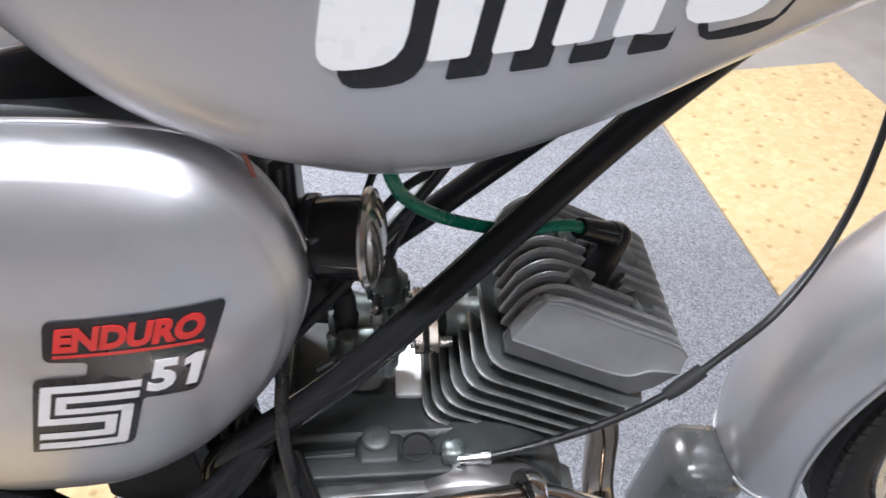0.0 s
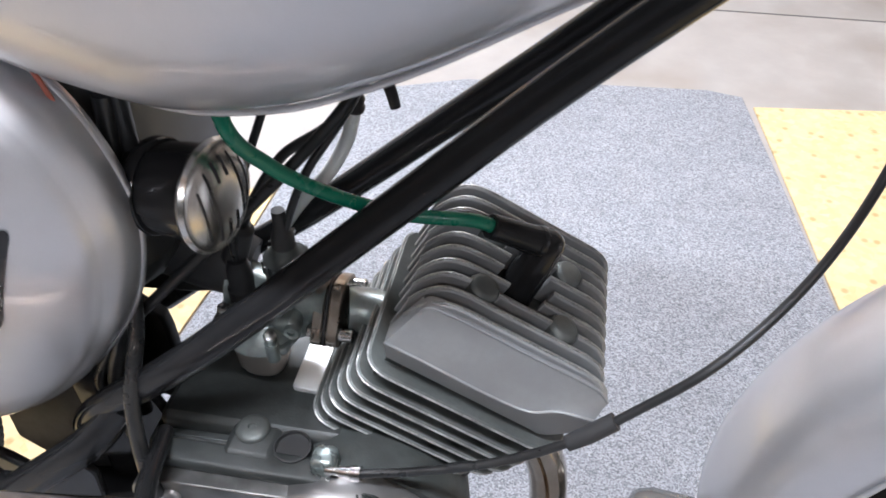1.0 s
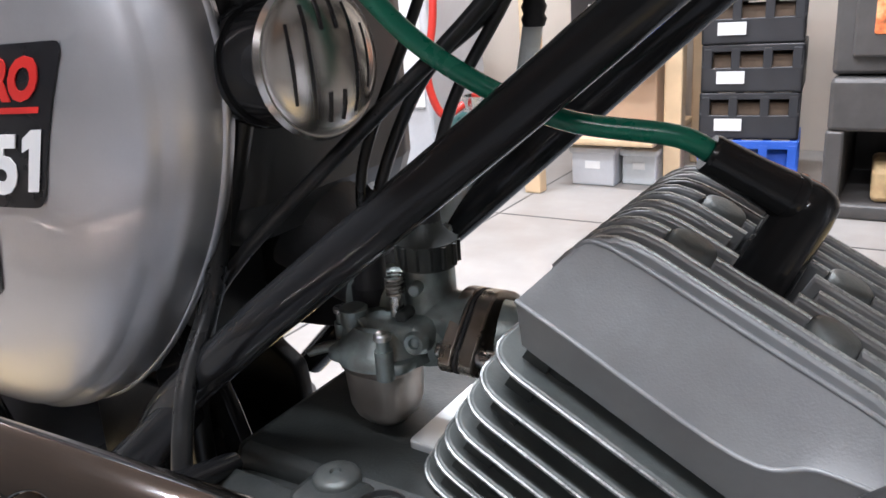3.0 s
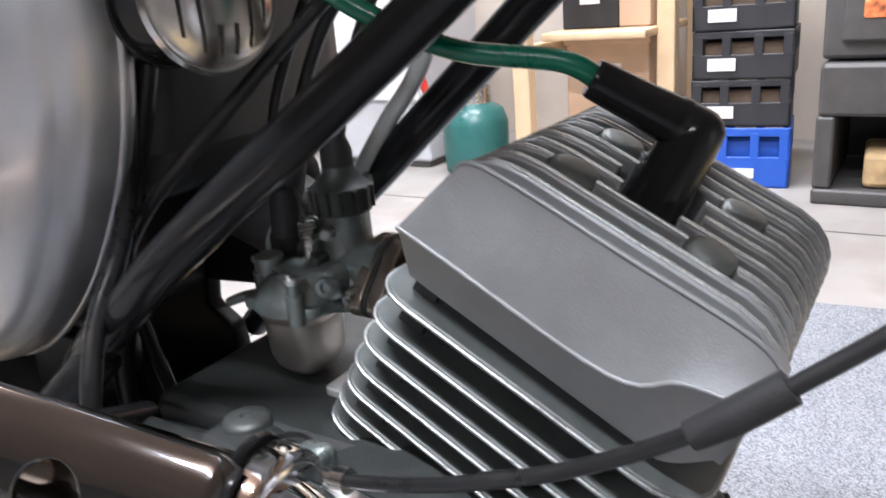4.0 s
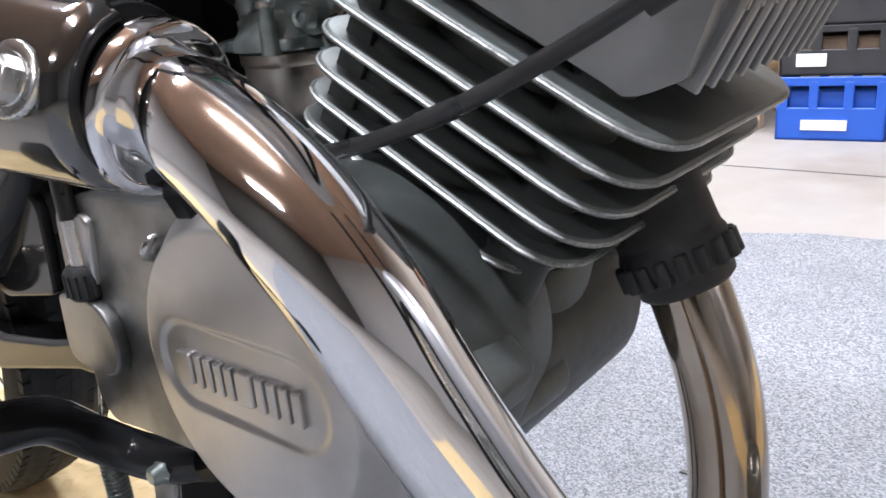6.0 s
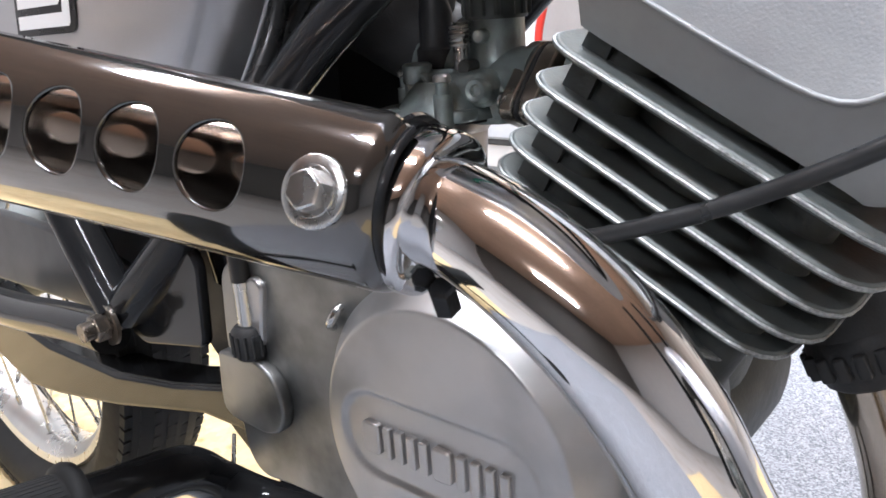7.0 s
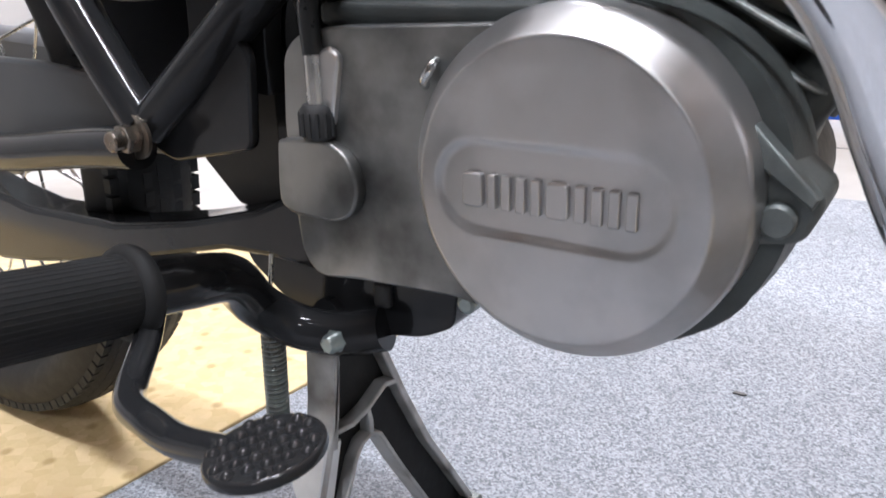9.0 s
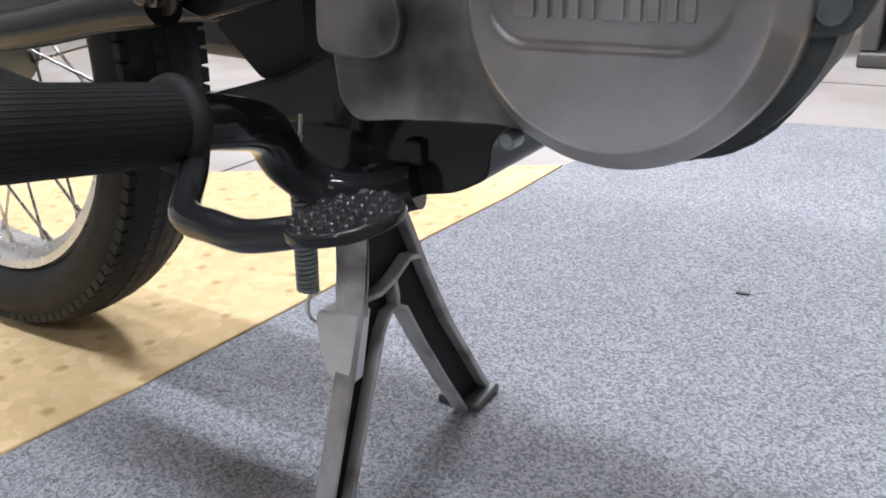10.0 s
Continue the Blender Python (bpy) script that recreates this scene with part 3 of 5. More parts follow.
def cover_depth(s):
    return 0.437 - 0.052 * (1 - min(s, 1.0) ** 2.9) ** (1 / 2.6)


def cover_share(x, z):
    """How far out a place lies between the cover's middle and its rim."""
    d = Vector((x, z)) - COVER_MID
    a = math.atan2(d.y, d.x)
    best = min(RIM, key=lambda r: abs(math.remainder(math.atan2(r.y - COVER_MID.y, r.x - COVER_MID.x) - a, 2 * math.pi)))
    return d.length / (best - COVER_MID).length


def on_cover(a, b, d):
    return (a, cover_depth(cover_share(a, b)) - 0.0006 + d, b)


def build_side_cover():
    bm = bmesh.new()
    shares = [0.0, 0.15, 0.3, 0.45, 0.58, 0.68, 0.76, 0.82, 0.87, 0.905, 0.925, 0.932, 0.94, 0.955, 0.975, 0.99, 1.0]
    rings = []
    for s in shares[1:]:
        y = cover_depth(s) + (0.0016 if 0.93 < s < 0.96 else 0.0)
        rings.append([bm.verts.new((COVER_MID.x + (r.x - COVER_MID.x) * s, y, COVER_MID.y + (r.y - COVER_MID.y) * s)) for r in RIM])
    rings.append([bm.verts.new((COVER_MID.x + (r.x - COVER_MID.x) * 0.985, 0.4425, COVER_MID.y + (r.y - COVER_MID.y) * 0.985)) for r in RIM])
    n = len(RIM)
    mid = bm.verts.new((COVER_MID.x, cover_depth(0), COVER_MID.y))
    for k in range(n):
        bm.faces.new((mid, rings[0][k], rings[0][(k + 1) % n]))
    for a, b in zip(rings, rings[1:]):
        for k in range(n):
            bm.faces.new((a[k], b[k], b[(k + 1) % n], a[(k + 1) % n]))
    cover = bp("side_cover", bm, "silver_paint", None, "silver rounded side cover with a black sticker", 60)
    bead = [(COVER_MID.x + (r.x - COVER_MID.x) * 0.992, 0.4365, COVER_MID.y + (r.y - COVER_MID.y) * 0.992) for r in RIM]
    bp("rim_bead", tube_bm(bead + bead[:1], 0.0024, 1, 10, False, smooth=False), "silver_paint", cover)
    return cover


side_cover = build_side_cover()


def strip_bm(a0, a1, b0, b1, put):
    """A printed bar that follows the curve of the cover."""
    bm = bmesh.new()
    na, nb = max(int((a1 - a0) * 30), 2), max(int((b1 - b0) * 30), 2)
    rows = [[bm.verts.new(put(a0 + (a1 - a0) * i / na, b0 + (b1 - b0) * j / nb, 0.0, 0.0004)) for i in range(na + 1)] for j in range(nb + 1)]
    for j in range(nb):
        for i in range(na):
            bm.faces.new((rows[j][i], rows[j][i + 1], rows[j + 1][i + 1], rows[j + 1][i]))
    return bm


def cover_sticker():
    """The black model sticker: red word with a line, white number and a square white spiral mark."""
    o = Vector((-0.252, 0.467))
    ex = Vector((0.0865, 0.0015))
    ez = Vector((0.0385, 0.1055))

    def put(a, b, d, lift=0.0):
        p = o + ex * a + ez * b
        return on_cover(p.x, p.y, d - lift)
    top = rounded([(0.02, 0.735), (0.0, 1.0), (1.0, 1.0), (0.97, 0.404), (0.64, 0.404), (0.635, 0.0), (-0.01, 0.0), (-0.03, 0.615), (0.28, 0.62), (0.28, 0.715)], [0.06, 0.05, 0.05, 0.06, 0.03, 0.06, 0.01, 0.05, 0.03, 0.03], 4)
    flat = bmesh.new()
    flat.faces.new([flat.verts.new((a, b, 0)) for a, b in top])
    bmesh.ops.triangulate(flat, faces=flat.faces[:])
    for k in range(25):
        for normal in ((1, 0, 0), (0, 1, 0)):
            bmesh.ops.bisect_plane(flat, geom=flat.verts[:] + flat.edges[:] + flat.faces[:], plane_co=(k / 24, k / 24, 0), plane_no=normal)
    for v in flat.verts:
        v.co = put(v.co.x, v.co.y, 0.0)
    base = bp("sticker", flat, "decal_black", side_cover, "black model sticker")
    bp("word", letters_bm("ENDURO", 0.245, lambda a, b, d: put(0.07 + a * 0.82, 0.812 + b * 0.80, d * 0.0 - (0.0005 if d else 0.0), 0.0003), 0.001, 0.012), "decal_red", base, "red lettering")
    bp("underline", strip_bm(0.075, 0.925, 0.760, 0.782, put), "decal_red", base)
    one = bmesh.new()
    one.faces.new([one.verts.new(put(a, b, 0.0, 0.0008)) for a, b in [(0.880, 0.470), (0.945, 0.470), (0.949, 0.702), (0.894, 0.702), (0.842, 0.670), (0.842, 0.618), (0.884, 0.634)]])
    bp("number", one, "decal_white", base, "white number")
    bp("number", letters_bm("5", 0.34, lambda a, b, d: put(0.645 + a * 1.02, 0.470 + b * 0.88, -(0.0005 if d else 0.0), 0.0003), 0.001, 0.014), "decal_white", base, "white number")
    for a0, a1, b0, b1 in [(0.02, 0.61, 0.505, 0.56), (0.015, 0.085, 0.245, 0.55), (0.03, 0.50, 0.245, 0.30), (0.43, 0.50, 0.13, 0.29), (0.03, 0.49, 0.12, 0.175),
                           (0.12, 0.61, 0.42, 0.475), (0.115, 0.18, 0.33, 0.47), (0.12, 0.58, 0.33, 0.375), (0.52, 0.59, 0.04, 0.37), (0.03, 0.58, 0.03, 0.088)]:
        bp("stripe", strip_bm(a0, a1, b0, b1, put), "decal_white", base)


cover_sticker()

# tubes and the dark parts behind
frame_near = [(0.40, 0.518, 0.880), (0.25, 0.508, 0.741), (0.115, 0.494, 0.6245), (0.03, 0.470, 0.552), (-0.0593, 0.438, 0.479), (-0.10, 0.429, 0.446), (-0.165, 0.428, 0.390), (-0.185, 0.44, 0.34)]
frame_far = [(0.40, 0.528, 0.885), (0.25, 0.536, 0.746), (0.121, 0.543, 0.625), (0.04, 0.543, 0.555), (-0.0473, 0.543, 0.480), (-0.12, 0.55, 0.42), (-0.185, 0.56, 0.36)]
bp("down_tube", tube_bm(frame_near, 0.0100, 8, 24), "black_gloss", None, "glossy black frame tube")
bp("down_tube", tube_bm(frame_far, 0.0090, 8, 24), "black_gloss", None, "glossy black frame tube")
bp("backbone_tube", tube_bm([(0.42, CY, 0.90), (0.1, CY, 0.72), (-0.12, CY, 0.66), (-0.30, CY, 0.62)], 0.02, 6, 20), "black_gloss")
bp("inner_guard", slab_bm(rounded([(-0.40, 0.285), (-0.40, 0.42), (-0.285, 0.42), (-0.278, 0.34), (-0.225, 0.315), (-0.215, 0.285)], 0.008), lambda a, b, d: (a, 0.585 + d, b), 0.006, 0.002), "black_plastic", None, "black plastic inner guard")
# made-up black box that keeps the gap below the airbox dark
bp("gap_filler", box_bm((-0.265, 0.53, 0.315), (0.12, 0.06, 0.055), 0.008), "black_plastic", None, "black box added to fill the dark gap under the air filter box")
airbox = bp("airbox", box_bm((-0.235, 0.525, 0.5525), (0.25, 0.15, 0.165), 0.025), "airbox_grey", None, "black plastic air filter box")
bp("airbox_sump", box_bm((-0.2725, 0.525, 0.435), (0.175, 0.15, 0.08), 0.015), "airbox_grey", airbox)
bp("intake_rubber", tube_bm([(-0.13, 0.52, 0.47), (-0.11, 0.52, 0.455), (-0.085, 0.52, 0.445)], [0.03, 0.024, 0.02], 5, 20), "black_rubber")
bp("frame_plate", slab_bm(rounded([(-0.20, 0.27), (-0.20, 0.44), (-0.155, 0.42), (-0.135, 0.36), (-0.145, 0.27)], 0.01), lambda a, b, d: (a, 0.455 + d, b), 0.008, 0.002), "black_gloss")
bp("wiring_loom", tube_bm([(-0.10, 0.46, 0.61), (-0.107, 0.458, 0.54), (-0.135, 0.449, 0.46), (-0.155, 0.446, 0.40), (-0.158, 0.446, 0.35)], 0.0052, 8, 12), "cable_black")
bp("wiring_loom", tube_bm([(0.03, 0.51, 0.64), (-0.007, 0.500, 0.582), (-0.062, 0.472, 0.526), (-0.110, 0.452, 0.480), (-0.140, 0.449, 0.447), (-0.168, 0.448, 0.400), (-0.172, 0.46, 0.36)], 0.0034, 8, 12), "cable_black")
bp("wiring_loom", tube_bm([(0.03, 0.515, 0.66), (-0.004, 0.506, 0.584), (-0.041, 0.503, 0.552), (-0.062, 0.503, 0.522), (-0.078, 0.505, 0.49), (-0.09, 0.51, 0.46)], 0.0030, 8, 12), "cable_black")
bp("cable_boot", lathe_bm((-0.0755, 0.5045, 0.497), (-0.35, 0.02, -0.93), [(0, 0.0052), (0.004, 0.0078), (0.03, 0.0085), (0.034, 0.007)], 18), "black_rubber")
bp("wire", tube_bm([(-0.118, 0.425, 0.66), (-0.112, 0.43, 0.63), (-0.109, 0.435, 0.60)], 0.0012, 6, 8), "red_wire", None, "thin reddish wire")

# horn
HORN = Vector((-0.0545, 0.452, 0.5595))
HX = Vector((0.98, -0.15, 0.05)).normalized()


def build_horn():
    _, hy, hz = spin_frame(HX)
    body = bp("horn", lathe_bm(HORN - HX * 0.050, HX, [(0, 0.012), (0.004, 0.022), (0.03, 0.0245), (0.044, 0.0245), (0.046, 0.027)], 40), "black_gloss", None, "black horn with a slotted chrome front")
    dome = bmesh.new()
    rows = [(0.0, 0.0285), (0.002, 0.0295), (0.0043, 0.0282), (0.0040, 0.0268), (0.0060, 0.024), (0.0083, 0.018), (0.0095, 0.011), (0.0099, 0.004)]
    add_lathe(dome, HORN - HX * 0.006, HX, rows, 48)
    grille = bp("grille", dome, "horn_chrome", body, "domed chrome grille")
    bp("band", lathe_bm(HORN - HX * 0.040, HX, [(0, 0.0246), (0.001, 0.0252), (0.006, 0.0252), (0.007, 0.0246)], 40), "black_gloss", body)
    for a, length, shift in [(-0.0185, 0.024, 0.0), (-0.0115, 0.040, 0.0), (-0.0045, 0.011, 0.0165), (-0.0045, 0.011, -0.0165), (0.0025, 0.011, -0.0165), (0.0025, 0.011, 0.0165), (0.0095, 0.040, 0.0), (0.0165, 0.028, 0.0)]:
        line = []
        for k in range(9):
            q = shift + length * (k / 8 - 0.5)
            r = math.hypot(a * 1.1, q)
            lift = float(np.interp(r, [0.0, 0.004, 0.011, 0.018, 0.024, 0.028], [0.0099, 0.0099, 0.0095, 0.0083, 0.0060, 0.0040]))
            bow = a * (1.06 - 0.10 * (q / 0.02) ** 2)
            line.append(HORN + HX * (lift - 0.0061) + hy * bow + hz * q)
        bp("slot", tube_bm(line, 0.0010, 1, 6, smooth=False), "decal_black", grille)
    return body


build_horn()

# cylinder and head: u runs forward and down along the fins, v up the bore
UA, VA = Vector((0.877, 0, -0.480)), Vector((0.480, 0, 0.877))
ORIGIN = Vector((0.025, 0.0, 0.480))
NEAR, FAR = 0.442, 0.565


def bore(u, v, y):
    return ORIGIN + UA * u + VA * v + Vector((0, y, 0))


def rim_strip(bm, ring, place, radius):
    """A worn bright edge along a fin."""
    pts = [place(a, b) for a, b in ring]
    return add_tube(bm, pts + pts[:1], radius, 1, 6, False, smooth=False)


def build_cylinder():
    core = bp("cylinder", lathe_bm(bore(0.058, -0.118, CY), VA, [(0, 0.040), (0.004, 0.041), (0.095, 0.047), (0.1, 0.045)], 40), "cast_aluminium", None, "finned cast aluminium cylinder")
    rows = [(-0.0250, 0.131), (-0.040, 0.128), (-0.053, 0.1255), (-0.066, 0.124), (-0.0785, 0.119), (-0.0905, 0.108), (-0.1025, 0.096)]
    for k, (v, front) in enumerate(rows):
        back = -0.001 - 0.0008 * k
        inset = 0.0012 * k
        ring = rounded([(back, NEAR + inset), (front, NEAR + inset), (front, FAR - inset), (back, FAR - inset)], [0.016, 0.024, 0.024, 0.016], 6)
        bm = bmesh.new()
        add_slab(bm, ring, lambda a, b, d: bore(a, v - d, b), 0.0034, 0.0012)
        fin = bp("fin", bm, "cast_aluminium", core)
        bp("fin_rim", rim_strip(bmesh.new(), ring, lambda a, b: bore(a, v - 0.0016, b), 0.0008), "fin_edge", fin)
    # bosses and web in a darker tone, which deepens the gaps between fins
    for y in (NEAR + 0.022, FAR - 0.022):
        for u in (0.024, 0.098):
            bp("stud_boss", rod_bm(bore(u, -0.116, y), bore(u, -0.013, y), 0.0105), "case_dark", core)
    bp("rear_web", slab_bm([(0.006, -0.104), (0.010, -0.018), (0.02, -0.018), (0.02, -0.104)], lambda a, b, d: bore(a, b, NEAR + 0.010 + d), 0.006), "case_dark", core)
    return core


cylinder = build_cylinder()


def build_head():
    bodybm = bmesh.new()
    ring = rounded([(0.012, NEAR + 0.009), (0.114, NEAR + 0.009), (0.114, FAR - 0.009), (0.012, FAR - 0.009)], 0.012)
    add_slab(bodybm, ring, lambda a, b, d: bore(a, 0.017 - d, b), 0.030, 0.004)
    head = bp("cylinder_head", bodybm, "cast_aluminium", None, "grey finned cylinder head")
    # near flank: two facets that meet in a ridge
    ridge = [(0.0, 0.0), (0.018, 0.0), (0.084, 0.0), (0.103, 0.0125), (0.122, 0.0185)]
    upper = [(0.0075, 0.0250), (0.017, 0.0315), (0.070, 0.0322), (0.112, 0.0322), (0.125, 0.0265)]
    lower = [(0.008, -0.0185), (0.022, -0.0190), (0.098, -0.0200), (0.112, -0.0195), (0.123, -0.008)]

    def ramp(bm, a, b, y0, y1, steps=10):
        qa, qb = spline([(u, v, 0) for u, v in a], 6), spline([(u, v, 0) for u, v in b], 6)
        va = [[bm.verts.new(bore(p.x + (q.x - p.x) * t, p.y + (q.y - p.y) * t, y0 + (y1 - y0) * t)) for p, q in zip(qa, qb)] for t in (i / steps for i in range(steps + 1))]
        for r0, r1 in zip(va, va[1:]):
            for k in range(len(r0) - 1):
                bm.faces.new((r0[k], r0[k + 1], r1[k + 1], r1[k]))
        return va
    bm = bmesh.new()
    up = ramp(bm, ridge, upper, NEAR, NEAR + 0.009)
    dn = ramp(bm, ridge, lower, NEAR + 0.0002, NEAR + 0.007)
    back = [bm.verts.new(v.co + Vector((0, 0.009, 0))) for v in up[-1]]
    for k in range(len(back) - 1):
        bm.faces.new((up[-1][k], up[-1][k + 1], back[k + 1], back[k]))
    low = [bm.verts.new(v.co + Vector((0, 0.012, 0))) for v in dn[-1]]
    for k in range(len(low) - 1):
        bm.faces.new((dn[-1][k], dn[-1][k + 1], low[k + 1], low[k]))
    for col in (0, -1):
        line = [r[col] for r in reversed(up)] + [r[col] for r in dn]
        inner = [bm.verts.new(v.co + Vector((0, 0.012, 0))) for v in line]
        for k in range(len(line) - 1):
            bm.faces.new((line[k], line[k + 1], inner[k + 1], inner[k]))
    flank = bp("flank", bm, "head_paint", head, "flat grey flank with a ridge", 30)
    qa = [bore(p.x, p.y, NEAR - 0.0001) for p in spline([(u, v, 0) for u, v in ridge], 6)]
    bp("ridge", tube_bm(qa, 0.0010, 1, 8, smooth=False), "head_paint", flank)
    qa = [bore(p.x, p.y, NEAR + 0.0092) for p in spline([(u, v, 0) for u, v in upper], 6)]
    bp("rim", tube_bm(qa, 0.0009, 1, 8, smooth=False), "head_paint", flank)
    # upright fins fore and aft, lower in the middle round the plug
    count = 10
    wells = [(u, y, 0.0088) for u in (0.0365, 0.0885) for y in (0.4800, 0.5260)] + [(0.0620, 0.503, 0.0170)]

    def crest(u):
        """The height of the fins along the head."""
        return float(np.interp(u, [0.003, 0.005, 0.008, 0.012, 0.017, 0.023, 0.030, 0.104, 0.112, 0.118, 0.122, 0.1248, 0.126], [0.012, 0.0190, 0.0255, 0.0305, 0.0338, 0.0353, 0.0360, 0.0360, 0.0345, 0.031, 0.0265, 0.020, 0.012]))
    for k in range(count):
        y = NEAR + 0.0138 + (FAR - NEAR - 0.0198) * k / (count - 1)
        gaps = sorted((u - math.sqrt(r * r - (y - c) ** 2), u + math.sqrt(r * r - (y - c) ** 2)) for u, c, r in wells if abs(y - c) < r)
        spans, at = [], 0.003
        for g0, g1 in gaps:
            if g0 - at > 0.004:
                spans.append((at, g0))
            at = max(at, g1)
        spans.append((at, 0.126))
        for u0, u1 in spans:
            us = [u0] + [u for u in (0.005, 0.0065, 0.008, 0.010, 0.012, 0.0145, 0.017, 0.020, 0.023, 0.0265, 0.030, 0.104, 0.108, 0.112, 0.115, 0.118, 0.120, 0.122, 0.1235, 0.1248) if u0 + 0.001 < u < u1 - 0.001] + [u1]
            top = [(u, crest(u)) for u in us]
            ring = top + [(u1, -0.012), (u0, -0.012)]
            fin = bp("fin", slab_bm(ring, lambda a, b, d: bore(a, b, y - 0.0022 + d), 0.0044, 0.0011), "head_paint", head)
            bp("fin_rim", tube_bm([bore(u, v - 0.0002, y) for u, v in top], 0.0010, 1, 6, smooth=False), "fin_edge", fin)
    for u, y, r in wells[:4]:
        bp("stud_boss", lathe_bm(bore(u, -0.01, y), VA, [(0, r + 0.0006), (0.0440, r + 0.0006), (0.0462, r - 0.0006), (0.0470, r - 0.0026), (0.0472, 0.0010)], 36), "cast_aluminium", head)
    bp("plug_seat", lathe_bm(bore(0.0620, -0.012, 0.503), VA, [(0, 0.0165), (0.014, 0.0165), (0.015, 0.012)], 28), "cast_aluminium", head)
    return head


head = build_head()

# spark plug, cap and lead
plug = bp("spark_plug", lathe_bm(bore(0.063, 0.0, 0.506), VA, [(0, 0.010), (0.012, 0.010), (0.012, 0.008), (0.03, 0.0075)], 20), "steel")
CAP = Vector((0.1045, 0.5125, 0.5005))
cap_end = Vector((0.073, 0.498, 0.5215))
foot = bore(0.0620, 0.012, 0.503)
up = (CAP - foot).normalized()
tall = (CAP - foot).length
cap = bp("plug_cap", lathe_bm(foot, up, [(0, 0.0112), (0.002, 0.0118), (tall * 0.5, 0.0112), (tall - 0.002, 0.0104), (tall + 0.004, 0.0096), (tall + 0.0070, 0.0074), (tall + 0.0088, 0.004), (tall + 0.0092, 0.0008)], 36), "black_gloss", None, "glossy black plug cap")
knee = bmesh.new()
top_axis = (cap_end - CAP).normalized()
add_lathe(knee, CAP - top_axis * 0.007, top_axis, [(0, 0.004), (0.001, 0.0066), (0.004, 0.0087), (0.009, 0.0092), (0.016, 0.0088), (0.028, 0.0078), ((cap_end - CAP).length + 0.0055, 0.0072), ((cap_end - CAP).length + 0.007, 0.0067), ((cap_end - CAP).length + 0.007, 0.0052)], 32)
bp("elbow", knee, "black_gloss", cap)
bp("ring_band", lathe_bm(CAP + top_axis * 0.003, top_axis, [(0.002, 0.0090), (0.0035, 0.0096), (0.006, 0.0091)], 28), "black_gloss", cap)
bp("ignition_lead", tube_bm([cap_end - top_axis * 0.004, cap_end + top_axis * 0.012, (0.025, 0.485, 0.534), (-0.010, 0.474, 0.552), (-0.033, 0.462, 0.575), (-0.045, 0.452, 0.602), (-0.055, 0.47, 0.64)], 0.0040, 8, 16), "cable_green", None, "green ignition lead")

# carburettor and intake
CB = Vector((-0.052, 0.505, 0.0))


